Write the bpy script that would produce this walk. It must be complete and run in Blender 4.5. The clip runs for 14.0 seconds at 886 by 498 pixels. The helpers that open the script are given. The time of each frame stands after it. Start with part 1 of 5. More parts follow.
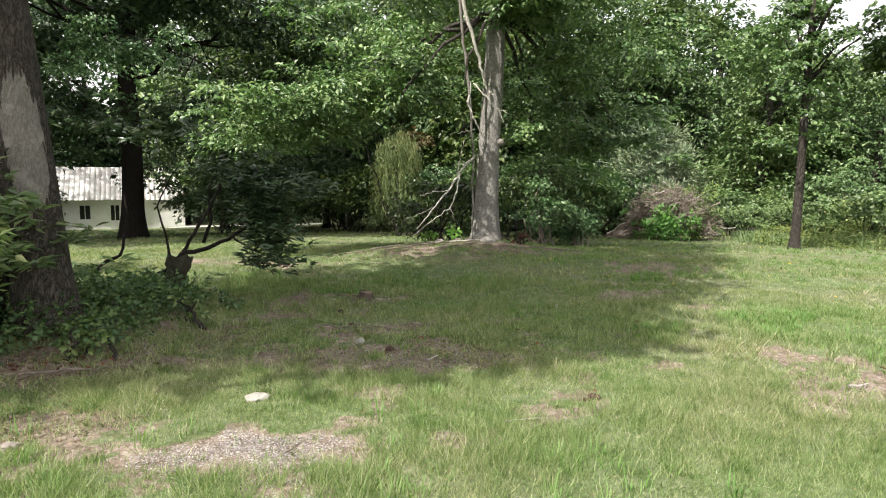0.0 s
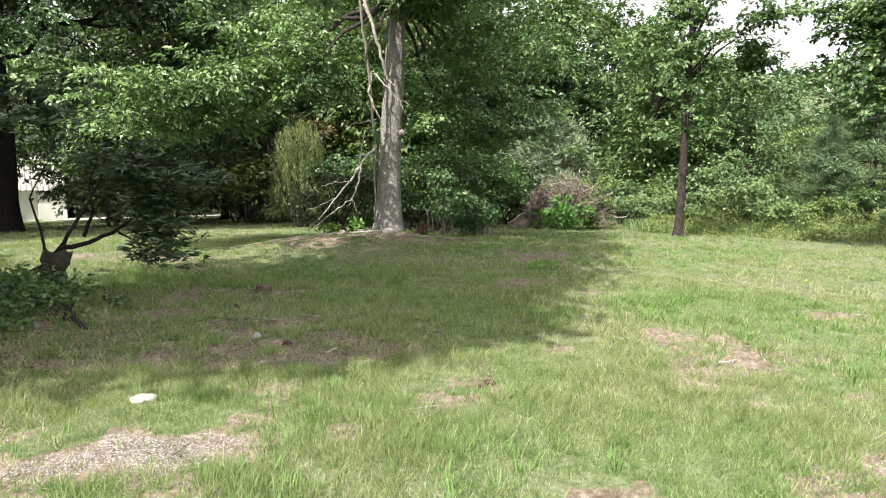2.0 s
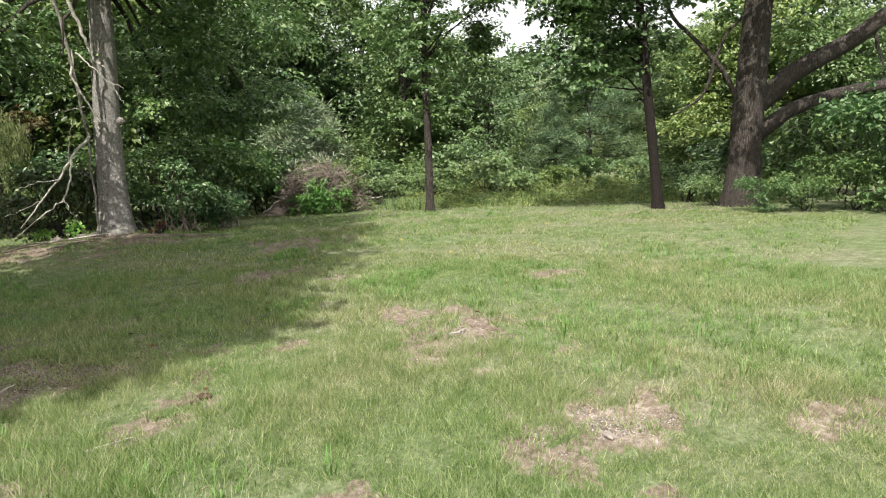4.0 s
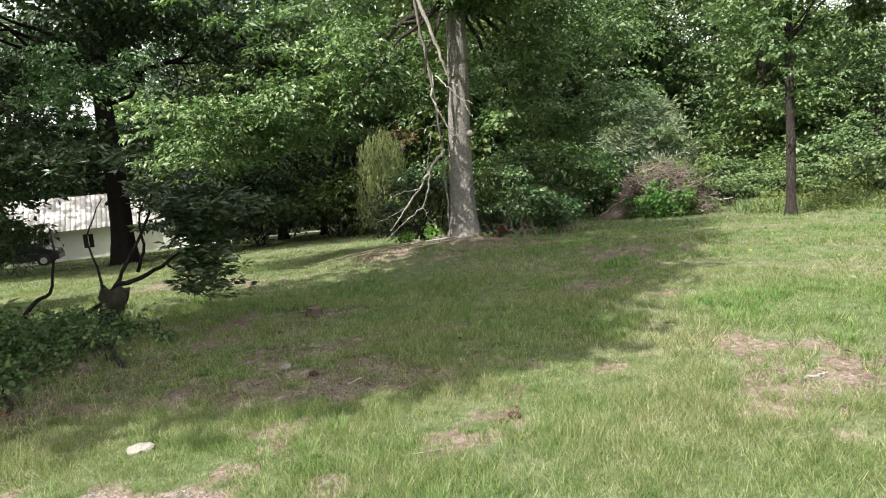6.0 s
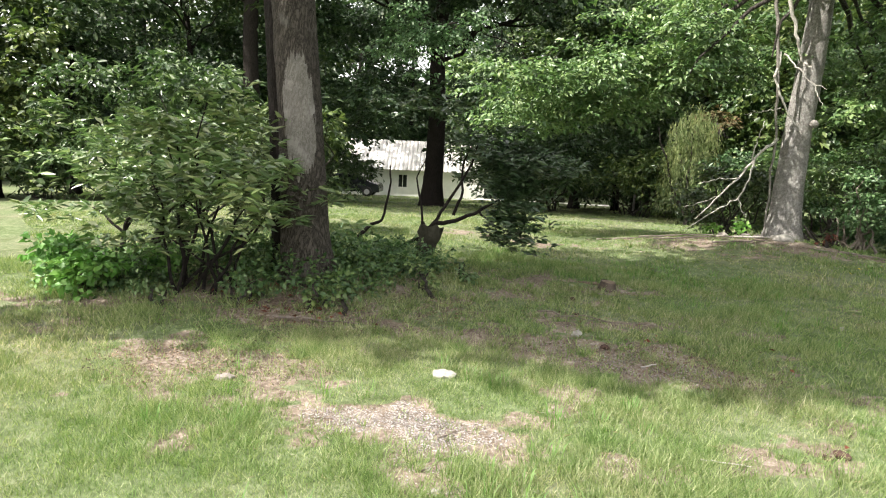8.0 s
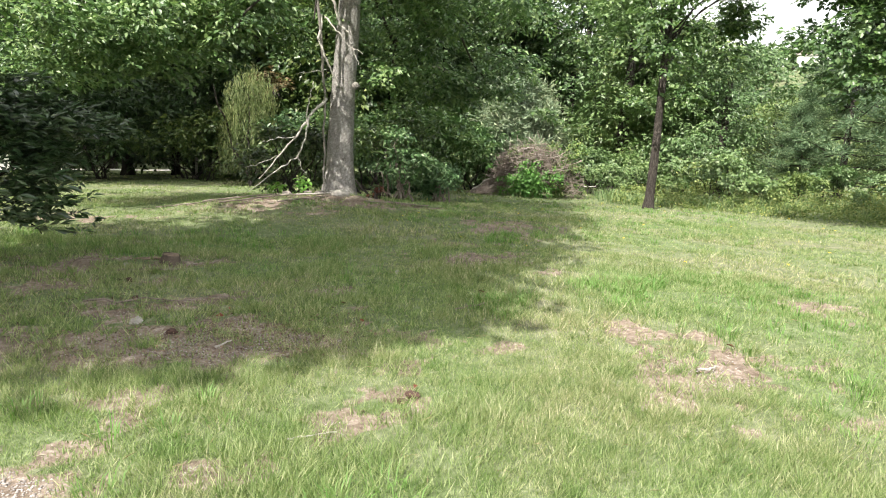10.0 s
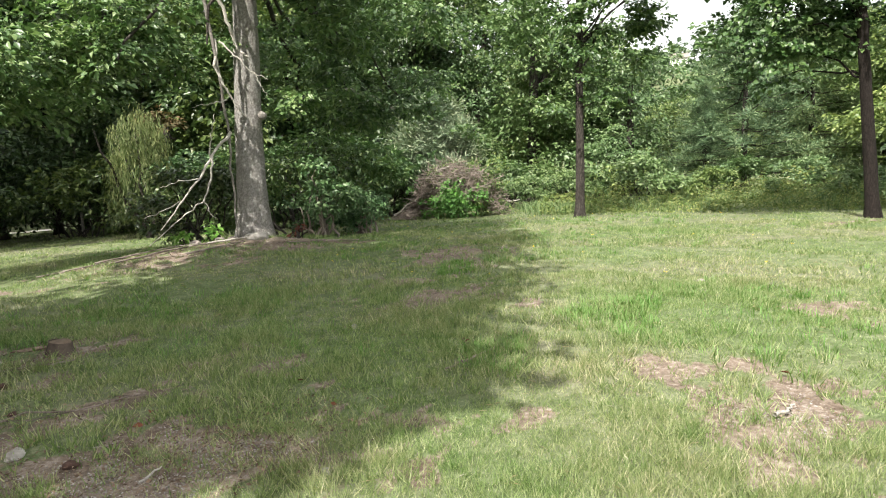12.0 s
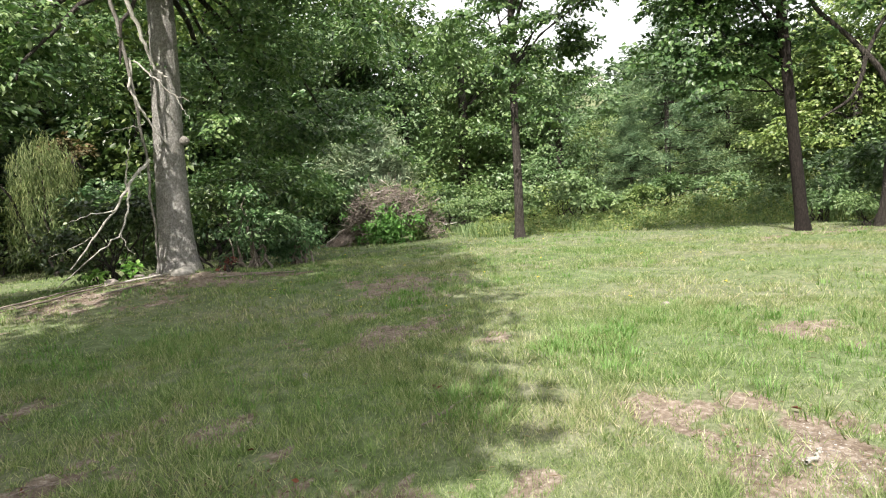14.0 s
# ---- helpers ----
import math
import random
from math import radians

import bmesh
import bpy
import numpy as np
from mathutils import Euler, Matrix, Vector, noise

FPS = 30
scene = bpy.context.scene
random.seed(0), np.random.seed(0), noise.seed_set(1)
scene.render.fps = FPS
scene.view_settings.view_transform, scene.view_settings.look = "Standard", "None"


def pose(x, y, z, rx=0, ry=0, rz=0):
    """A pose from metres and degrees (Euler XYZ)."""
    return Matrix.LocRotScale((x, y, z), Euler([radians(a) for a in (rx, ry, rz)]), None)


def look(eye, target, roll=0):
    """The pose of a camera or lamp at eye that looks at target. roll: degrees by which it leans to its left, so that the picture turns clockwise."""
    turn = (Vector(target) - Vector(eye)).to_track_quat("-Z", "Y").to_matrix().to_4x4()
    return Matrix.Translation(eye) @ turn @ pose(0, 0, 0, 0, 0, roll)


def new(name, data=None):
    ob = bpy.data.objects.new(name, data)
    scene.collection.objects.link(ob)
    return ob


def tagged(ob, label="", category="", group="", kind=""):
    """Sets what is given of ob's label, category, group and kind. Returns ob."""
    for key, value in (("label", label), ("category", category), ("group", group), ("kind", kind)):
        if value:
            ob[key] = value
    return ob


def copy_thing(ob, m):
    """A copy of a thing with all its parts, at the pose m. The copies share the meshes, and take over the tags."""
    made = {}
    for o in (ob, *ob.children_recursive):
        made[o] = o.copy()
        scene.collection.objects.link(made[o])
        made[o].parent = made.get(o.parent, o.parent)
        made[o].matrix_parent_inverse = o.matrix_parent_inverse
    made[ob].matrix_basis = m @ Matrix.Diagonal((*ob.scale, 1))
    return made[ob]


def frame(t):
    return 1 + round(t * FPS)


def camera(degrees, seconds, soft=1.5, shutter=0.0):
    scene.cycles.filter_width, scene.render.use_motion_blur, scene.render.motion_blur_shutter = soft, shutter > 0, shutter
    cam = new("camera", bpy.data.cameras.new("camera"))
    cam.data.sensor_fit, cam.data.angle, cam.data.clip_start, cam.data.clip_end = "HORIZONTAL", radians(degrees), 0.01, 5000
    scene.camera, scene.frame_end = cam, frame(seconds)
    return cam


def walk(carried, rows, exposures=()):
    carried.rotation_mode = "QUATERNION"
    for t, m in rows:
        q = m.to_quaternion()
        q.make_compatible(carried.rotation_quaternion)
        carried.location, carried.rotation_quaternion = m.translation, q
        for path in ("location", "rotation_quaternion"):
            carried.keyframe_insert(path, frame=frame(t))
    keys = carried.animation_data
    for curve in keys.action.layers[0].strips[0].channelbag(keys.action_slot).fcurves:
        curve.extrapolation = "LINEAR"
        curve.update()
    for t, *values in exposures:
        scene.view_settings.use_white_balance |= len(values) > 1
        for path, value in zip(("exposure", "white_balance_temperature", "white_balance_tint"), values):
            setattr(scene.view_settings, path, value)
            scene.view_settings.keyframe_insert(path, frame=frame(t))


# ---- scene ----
# The walk: seconds, eye x y z, pitch, lean, yaw.
PATH = [
    (0, 0.028, -0.019, 1.568, -6.69, -0.60, 0.32),
    (0.5, -0.043, 0.039, 1.558, -7.79, -2.00, 10.26),
    (1, 0.014, -0.043, 1.589, -8.37, -3.00, 12.08),
    (1.5, 0.025, -0.055, 1.582, -8.05, -3.00, 2.89),
    (2, 0.101, -0.042, 1.578, -7.44, -0.90, -8.03),
    (2.5, 0.298, -0.102, 1.577, -7.70, -0.60, -18.75),
    (3, 0.423, -0.072, 1.542, -8.74, 0.90, -25.14),
    (3.2, 0.449, -0.051, 1.533, -9.15, 0.90, -26.60),
    (3.73, 0.559, 0.087, 1.540, -9.36, 1.91, -28.52),
    (4.25, 0.667, 0.222, 1.547, -8.60, 2.61, -28.02),
    (4.78, 0.778, 0.359, 1.554, -7.55, 3.36, -23.03),
    (5.3, 0.886, 0.494, 1.561, -6.92, 4.50, -11.47),
    (5.5, 0.897, 0.495, 1.575, -6.89, 5.40, -5.46),
    (6, 0.861, 0.468, 1.603, -7.21, 4.80, 1.21),
    (6.5, 0.753, 0.482, 1.597, -7.70, 4.70, 8.21),
    (7, 0.613, 0.484, 1.594, -8.60, 1.90, 18.43),
    (7.2, 0.569, 0.467, 1.587, -9.00, -0.20, 22.75),
    (7.73, 0.570, 0.473, 1.574, -9.38, -2.49, 27.88),
    (8.25, 0.571, 0.478, 1.562, -8.84, -2.95, 23.64),
    (8.78, 0.571, 0.484, 1.549, -8.65, -2.79, 13.09),
    (9.3, 0.572, 0.489, 1.537, -10.11, -3.20, -0.73),
    (9.5, 0.592, 0.599, 1.519, -11.30, -3.70, -6.06),
    (10, 0.561, 0.970, 1.517, -10.60, -3.00, -10.44),
    (10.5, 0.447, 1.223, 1.533, -7.59, 0.20, -12.29),
    (11, 0.407, 1.547, 1.492, -7.15, 0.20, -17.88),
    (11.5, 0.350, 1.815, 1.456, -9.24, -1.30, -18.86),
    (12, 0.347, 2.143, 1.465, -8.42, 2.20, -19.31),
    (12.5, 0.324, 2.405, 1.451, -7.82, 2.90, -21.84),
    (13, 0.352, 2.662, 1.462, -7.38, 3.90, -22.34),
    (13.5, 0.330, 2.724, 1.475, -6.81, 3.90, -22.85),
    (14, 0.299, 2.757, 1.486, -6.75, 3.40, -25.95),
]
cam = camera(69.1, 14.0, soft=1.1)
walk(cam, [(t, pose(x, y, z, 90 + p, r, w)) for t, x, y, z, p, r, w in PATH],
     exposures=[(0.0, 0.88), (0.5, 1.06), (1.0, 1.16), (1.5, 1.24), (2.0, 1.12), (2.5, 1.02), (3.0, 0.86), (5.5, 0.70), (6.0, 0.84), (6.5, 1.0), (7.0, 1.14), (9.5, 1.34), (10.5, 1.06), (11.0, 1.03), (11.5, 1.06), (14.0, 1.03)])

# ---- light ----
SUN_FROM = Vector((-0.58, -0.60, 1.10)).normalized()
world = bpy.data.worlds.new("sky")
scene.world = world
world.use_nodes = True
wn = world.node_tree.nodes
sky = wn.new("ShaderNodeTexSky")
sky.sky_type = "NISHITA"
sky.sun_disc = False
sky.sun_elevation = math.asin(SUN_FROM.z)
sky.sun_rotation = math.atan2(SUN_FROM.x, SUN_FROM.y)
sky.dust_density = 7.0
sky.air_density = 1.0
sky.ozone_density = 0.6
wn["Background"].inputs["Strength"].default_value = 0.145
haze = wn.new("ShaderNodeMixRGB")  # thin bright cloud over the whole sky
haze.inputs[0].default_value = 0.70
haze.inputs[2].default_value = (6.5, 6.45, 6.2, 1)
world.node_tree.links.new(sky.outputs[0], haze.inputs[1])
world.node_tree.links.new(haze.outputs[0], wn["Background"].inputs["Color"])
sun_data = bpy.data.lights.new("sun", "SUN")
sun_data.energy = 5.0
sun_data.angle = radians(0.6)
sun_data.color = (1.0, 0.95, 0.86)
sun = new("sun", sun_data)
sun.matrix_world = look(SUN_FROM * 60, (0, 0, 0))

# ---- materials ----


class Nodes:
    """A small builder for node materials."""

    def __init__(self, name):
        self.mat = bpy.data.materials.new(name)
        self.mat.use_nodes = True
        self.tree = self.mat.node_tree
        self.bsdf = self.tree.nodes["Principled BSDF"]
        self.out = self.tree.nodes["Material Output"]

    def add(self, kind, **values):
        n = self.tree.nodes.new("ShaderNode" + kind)
        for k, v in values.items():
            n.inputs[k.replace("_", " ")].default_value = v
        return n

    def link(self, a, b):
        self.tree.links.new(a, b)

    def coords(self, scale=(1, 1, 1)):
        c, m = self.add("TexCoord"), self.add("Mapping")
        m.inputs["Scale"].default_value = scale
        self.link(c.outputs["Object"], m.inputs["Vector"])
        return m.outputs[0]

    def noise(self, vec, scale, detail=5.0, rough=0.6):
        n = self.add("TexNoise", Scale=scale, Detail=detail, Roughness=rough)
        self.link(vec, n.inputs["Vector"])
        return n.outputs["Fac"]

    def ramp(self, fac, stops):
        r = self.add("ValToRGB")
        e = r.color_ramp.elements
        while len(e) < len(stops):
            e.new(0.5)
        for el, (p, c) in zip(e, stops):
            el.position, el.color = p, (*c, 1)
        self.link(fac, r.inputs[0])
        return r.outputs["Color"]

    def mix(self, fac, a, b, blend="MIX"):
        m = self.tree.nodes.new("ShaderNodeMixRGB")
        m.blend_type = blend
        for sock, v in zip(m.inputs, (fac, a, b)):
            if isinstance(v, bpy.types.NodeSocket):
                self.link(v, sock)
            elif isinstance(v, tuple):
                sock.default_value = (*v, 1)
            else:
                sock.default_value = v
        return m.outputs[0]

    def bump(self, height, strength, distance):
        b = self.add("Bump", Strength=strength, Distance=distance)
        self.link(height, b.inputs["Height"])
        self.link(b.outputs[0], self.bsdf.inputs["Normal"])

    def finish(self, colour, roughness=0.9, spec=0.3):
        if isinstance(colour, tuple):
            self.bsdf.inputs["Base Color"].default_value = (*colour, 1)
        else:
            self.link(colour, self.bsdf.inputs["Base Color"])
        self.bsdf.inputs["Roughness"].default_value = roughness
        self.bsdf.inputs["Specular IOR Level"].default_value = spec
        return self.mat


LEAF = 1.32  # all foliage


def leaf_material(name, dark, mid, light, rough=0.42, through_light=0.24, spec=0.5, patch=0.35):
    n = Nodes(name)
    dark, mid, light = (tuple(min(v * LEAF * k, 0.4) for v, k in zip(c, (1.08, 1.0, 1.08))) for c in (dark, mid, light))
    isl = n.add("NewGeometry").outputs["Random Per Island"]
    col = n.ramp(isl, [(0.0, dark), (0.55, mid), (0.97, light)])
    rnd = n.add("ObjectInfo").outputs["Random"]
    tint = n.ramp(rnd, [(0.0, (0.78, 0.86, 0.9)), (0.5, (1, 1, 1)), (1.0, (1.25, 1.12, 0.85))])
    col = n.mix(1.0, col, tint, "MULTIPLY")
    big = n.noise(n.coords(), patch, 3.0)
    col = n.mix(1.0, col, n.ramp(big, [(0.3, (0.75, 0.8, 0.8)), (0.7, (1.2, 1.15, 1.0))]), "MULTIPLY")
    n.finish(col, rough, spec)
    tr = n.add("BsdfTranslucent")
    n.link(n.mix(1.0, col, (1.16, 1.32, 0.92), "MULTIPLY"), tr.inputs["Color"])
    m = n.add("MixShader", Fac=through_light)
    n.link(n.bsdf.outputs[0], m.inputs[1])
    n.link(tr.outputs[0], m.inputs[2])
    n.link(m.outputs[0], n.out.inputs["Surface"])
    return n.mat


def bark_material(name, crack, ridge, lichen, scale=9.0, depth=0.02, patch=0.58, spot=2.3):
    n = Nodes(name)
    v = n.coords((1, 1, 0.24))
    warp = n.noise(v, scale * 1.3, 6.0)
    vor = n.add("TexVoronoi", Scale=scale * 2.6)
    vor.feature = "DISTANCE_TO_EDGE"
    n.link(n.mix(0.22, v, warp, "ADD"), vor.inputs["Vector"])
    fine = n.noise(v, scale * 6, 6.0, 0.7)
    groove = n.ramp(vor.outputs["Distance"], [(0.0, (0, 0, 0)), (0.22, (1, 1, 1))])
    h = n.mix(0.55, groove, fine)
    col = n.ramp(h, [(0.1, crack), (0.75, ridge)])
    spots = n.ramp(n.noise(n.coords(), spot, 6.0, 0.65), [(patch, (0, 0, 0)), (patch + 0.12, (1, 1, 1))])
    col = n.mix(n.mix(1.0, spots, (0.65, 0.65, 0.65), "MULTIPLY"), col, lichen)
    n.bump(h, 0.9, depth)
    return n.finish(col, 0.92, 0.15)


M = {}
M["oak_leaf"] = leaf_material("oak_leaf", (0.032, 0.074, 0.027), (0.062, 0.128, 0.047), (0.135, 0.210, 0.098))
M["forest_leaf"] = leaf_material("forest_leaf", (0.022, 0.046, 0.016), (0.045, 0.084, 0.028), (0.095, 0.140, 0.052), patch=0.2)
# Hemlock leaf so dark that the wood's deep shade is in its colour.
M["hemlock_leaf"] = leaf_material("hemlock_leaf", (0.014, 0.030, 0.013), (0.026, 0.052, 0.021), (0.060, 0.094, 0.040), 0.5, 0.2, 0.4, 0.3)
M["bright_leaf"] = leaf_material("bright_leaf", (0.058, 0.108, 0.036), (0.094, 0.156, 0.056), (0.150, 0.212, 0.092), patch=0.3)
M["maple_leaf"] = leaf_material("maple_leaf", (0.026, 0.060, 0.017), (0.052, 0.104, 0.029), (0.105, 0.165, 0.055))
M["pine_needle"] = leaf_material("pine_needle", (0.060, 0.110, 0.058), (0.115, 0.190, 0.100), (0.200, 0.275, 0.150), 0.6, 0.15, 0.3)
M["blue_needle"] = leaf_material("blue_needle", (0.090, 0.150, 0.118), (0.145, 0.215, 0.172), (0.215, 0.285, 0.232), 0.6, 0.12, 0.3)
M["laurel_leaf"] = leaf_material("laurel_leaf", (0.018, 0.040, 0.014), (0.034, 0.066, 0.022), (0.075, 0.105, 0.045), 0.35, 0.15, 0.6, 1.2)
M["rhodo_leaf"] = leaf_material("rhodo_leaf", (0.050, 0.094, 0.032), (0.098, 0.158, 0.058), (0.190, 0.235, 0.115), 0.35, 0.25, 0.6, 1.2)
M["ivy_leaf"] = leaf_material("ivy_leaf", (0.028, 0.066, 0.020), (0.056, 0.112, 0.034), (0.125, 0.185, 0.062), 0.5, 0.25, 0.5, 1.5)
M["vine_leaf"] = leaf_material("vine_leaf", (0.060, 0.160, 0.030), (0.095, 0.220, 0.044), (0.150, 0.280, 0.080), 0.45, 0.3, 0.5, 1.5)
M["willow_leaf"] = leaf_material("willow_leaf", (0.070, 0.112, 0.050), (0.105, 0.152, 0.074), (0.150, 0.190, 0.105), 0.6, 0.3, 0.3, 1.0)
M["weed_leaf"] = leaf_material("weed_leaf", (0.060, 0.110, 0.042), (0.098, 0.155, 0.062), (0.165, 0.205, 0.105), 0.6, 0.3, 0.3, 0.6)
M["brown_leaf"] = leaf_material("brown_leaf", (0.042, 0.031, 0.024), (0.092, 0.070, 0.054), (0.185, 0.152, 0.122), 0.8, 0.1, 0.2, 2.0)
M["red_leaf"] = leaf_material("red_leaf", (0.050, 0.020, 0.014), (0.080, 0.030, 0.021), (0.115, 0.048, 0.032), 0.7, 0.2, 0.2, 2.0)
M["straw"] = leaf_material("straw", (0.180, 0.150, 0.085), (0.270, 0.235, 0.145), (0.380, 0.340, 0.230), 0.8, 0.1, 0.2, 2.0)
M["rust_leaf"] = leaf_material("rust_leaf", (0.050, 0.055, 0.024), (0.080, 0.070, 0.032), (0.115, 0.082, 0.042), 0.7, 0.25, 0.2, 2.0)
M["oak_bark"] = bark_material("oak_bark", (0.085, 0.077, 0.071), (0.440, 0.415, 0.392), (0.580, 0.565, 0.535), 20.0, 0.035, 0.50, 24.0)
M["scar_bark"] = bark_material("scar_bark", (0.100, 0.088, 0.077), (0.240, 0.222, 0.203), (0.330, 0.310, 0.285), 16.0, 0.006, 0.5, 5.0)
M["old_bark"] = bark_material("old_bark", (0.016, 0.013, 0.011), (0.125, 0.108, 0.094), (0.250, 0.235, 0.215), 11.0, 0.045, 0.58)
M["dark_bark"] = bark_material("dark_bark", (0.007, 0.006, 0.005), (0.030, 0.024, 0.022), (0.075, 0.062, 0.056), 10.0, 0.02, 0.66)
M["wood_bark"] = bark_material("wood_bark", (0.018, 0.015, 0.013), (0.080, 0.070, 0.063), (0.160, 0.150, 0.136), 9.0, 0.035, 0.60)
M["bare_wood"] = bark_material("bare_wood", (0.220, 0.200, 0.180), (0.500, 0.470, 0.430), (0.600, 0.570, 0.530), 14.0, 0.006, 0.5)
M["grey_twig"] = bark_material("grey_twig", (0.090, 0.072, 0.062), (0.255, 0.212, 0.185), (0.390, 0.335, 0.295), 14.0, 0.004, 0.5)


def grass_material(name, stops):
    n = Nodes(name)
    isl = n.add("NewGeometry").outputs["Random Per Island"]
    col = n.ramp(isl, stops)
    big = n.noise(n.coords(), 0.55, 4.0)
    dry = n.ramp(big, [(0.42, (0.86, 0.98, 0.84)), (0.66, (1.16, 1.08, 1.20))])
    col = n.mix(1.0, col, dry, "MULTIPLY")
    small = n.noise(n.coords(), 5.0, 4.0, 0.65)  # tussock by tussock
    col = n.mix(1.0, col, n.ramp(small, [(0.32, (0.66, 0.80, 0.62)), (0.5, (1.0, 1.0, 1.0)), (0.68, (1.12, 1.09, 1.22))]), "MULTIPLY")
    n.finish(col, 0.55, 0.3)
    tr = n.add("BsdfTranslucent")
    n.link(n.mix(1.0, col, (1.3, 1.4, 0.8), "MULTIPLY"), tr.inputs["Color"])
    m = n.add("MixShader", Fac=0.38)
    n.link(n.bsdf.outputs[0], m.inputs[1])
    n.link(tr.outputs[0], m.inputs[2])
    n.link(m.outputs[0], n.out.inputs["Surface"])
    return n.mat


M["grass"] = grass_material("grass", [(0.0, (0.112, 0.160, 0.054)), (0.45, (0.196, 0.245, 0.101)), (0.80, (0.312, 0.334, 0.180)), (0.97, (0.470, 0.435, 0.300))])
M["lush_grass"] = grass_material("lush_grass", [(0.0, (0.095, 0.180, 0.045)), (0.5, (0.150, 0.255, 0.070)), (0.95, (0.220, 0.320, 0.120))])


def ground_material():
    n = Nodes("ground")
    c = n.coords()
    at = n.add("Attribute")
    at.attribute_name = "soil"
    fine = n.noise(c, 22, 8.0, 0.75)
    mid = n.noise(c, 3.0, 6.0, 0.65)
    soil = n.ramp(fine, [(0.30, (0.080, 0.062, 0.047)), (0.50, (0.190, 0.155, 0.129)), (0.72, (0.395, 0.360, 0.325))])
    soil = n.mix(1.0, soil, n.ramp(mid, [(0.35, (0.70, 0.66, 0.61)), (0.65, (1.22, 1.20, 1.17))]), "MULTIPLY")
    chips = n.add("TexVoronoi", Scale=38.0)
    n.link(c, chips.inputs["Vector"])
    chip = n.ramp(chips.outputs["Distance"], [(0.12, (1, 1, 1)), (0.2, (0, 0, 0))])
    soil = n.mix(n.mix(1.0, chip, (0.45, 0.45, 0.45), "MULTIPLY"), soil, (0.46, 0.42, 0.375))
    turf = n.ramp(n.noise(c, 30, 8.0, 0.8), [(0.32, (0.070, 0.078, 0.042)), (0.52, (0.155, 0.168, 0.092)), (0.73, (0.320, 0.305, 0.215))])
    turf = n.mix(1.0, turf, n.ramp(n.noise(c, 0.55, 4.0), [(0.42, (0.86, 0.98, 0.84)), (0.66, (1.16, 1.08, 1.20))]), "MULTIPLY")
    turf = n.mix(1.0, turf, n.ramp(n.noise(c, 5.0, 4.0, 0.65), [(0.34, (0.62, 0.70, 0.58)), (0.66, (1.15, 1.15, 1.25))]), "MULTIPLY")
    ragged = n.mix(0.35, at.outputs["Fac"], fine)
    col = n.mix(n.ramp(ragged, [(0.40, (0, 0, 0)), (0.52, (1, 1, 1))]), turf, soil)
    n.bump(fine, 0.7, 0.025)
    return n.finish(col, 0.95, 0.1)


M["ground"] = ground_material()


def speckled(name, a, b, scale, rough=0.85, bump=0.01, spec=0.25):
    n = Nodes(name)
    c = n.coords()
    f = n.noise(c, scale, 8.0, 0.7)
    g = n.noise(c, scale * 0.2, 4.0)
    col = n.ramp(n.mix(0.4, f, g), [(0.35, a), (0.65, b)])
    n.bump(f, 0.6, bump)
    return n.finish(col, rough, spec)


M["white_stone"] = speckled("white_stone", (0.17, 0.16, 0.14), (0.41, 0.39, 0.355), 18)
M["grey_stone"] = speckled("grey_stone", (0.17, 0.145, 0.13), (0.33, 0.29, 0.265), 20)
# Stump colour kept very dark: the tree shade is put into it.
M["shaded_moss_block"] = speckled("shaded_moss_block", (0.022, 0.022, 0.014), (0.070, 0.064, 0.046), 14)
M["clod"] = speckled("clod", (0.034, 0.020, 0.016), (0.095, 0.055, 0.042), 40)
M["stump"] = speckled("stump", (0.090, 0.065, 0.045), (0.260, 0.200, 0.150), 16)
M["rotten_bark"] = speckled("rotten_bark", (0.042, 0.033, 0.027), (0.125, 0.098, 0.078), 30)
M["white_paint"] = speckled("white_paint", (0.66, 0.66, 0.64), (0.82, 0.82, 0.80), 3, 0.6, 0.002)
M["sheet_roof"] = speckled("sheet_roof", (0.46, 0.43, 0.41), (0.74, 0.73, 0.72), 1.6, 0.5, 0.002)
M["rust"] = speckled("rust", (0.22, 0.12, 0.08), (0.45, 0.32, 0.26), 2.0, 0.8, 0.003)
M["gravel_road"] = speckled("gravel_road", (0.48, 0.45, 0.42), (0.68, 0.65, 0.61), 4, 0.95)
M["car_paint"] = Nodes("car_paint").finish((0.02, 0.022, 0.026), 0.25, 0.6)
M["glass_dark"] = Nodes("glass_dark").finish((0.015, 0.018, 0.02), 0.08, 0.6)
M["rubber"] = Nodes("rubber").finish((0.015, 0.015, 0.015), 0.8, 0.3)
M["chrome"] = Nodes("chrome").finish((0.45, 0.45, 0.47), 0.3, 0.6)
M["yellow_petal"] = Nodes("yellow_petal").finish((0.75, 0.55, 0.03), 0.6, 0.3)

# ---- geometry helpers ----
rng = np.random.default_rng(11)


def smooth_noise(x, y, scale, seed=0):
    """Value noise from 0 to 1 over arrays of places."""
    x, y = np.asarray(x, float) / scale, np.asarray(y, float) / scale
    i, j = np.floor(x).astype(int), np.floor(y).astype(int)
    u, v = x - i, y - j
    u, v = u * u * (3 - 2 * u), v * v * (3 - 2 * v)

    def lattice(a, b):
        h = np.sin(a * 127.1 + b * 311.7 + seed * 74.7) * 43758.5453
        return h - np.floor(h)

    return (lattice(i, j) * (1 - u) + lattice(i + 1, j) * u) * (1 - v) + (lattice(i, j + 1) * (1 - u) + lattice(i + 1, j + 1) * u) * v


def rough_noise(x, y, scale, seed=0):
    return (smooth_noise(x, y, scale, seed) * 4 + smooth_noise(x, y, scale / 2.1, seed + 1) * 2 + smooth_noise(x, y, scale / 4.3, seed + 2)) / 7


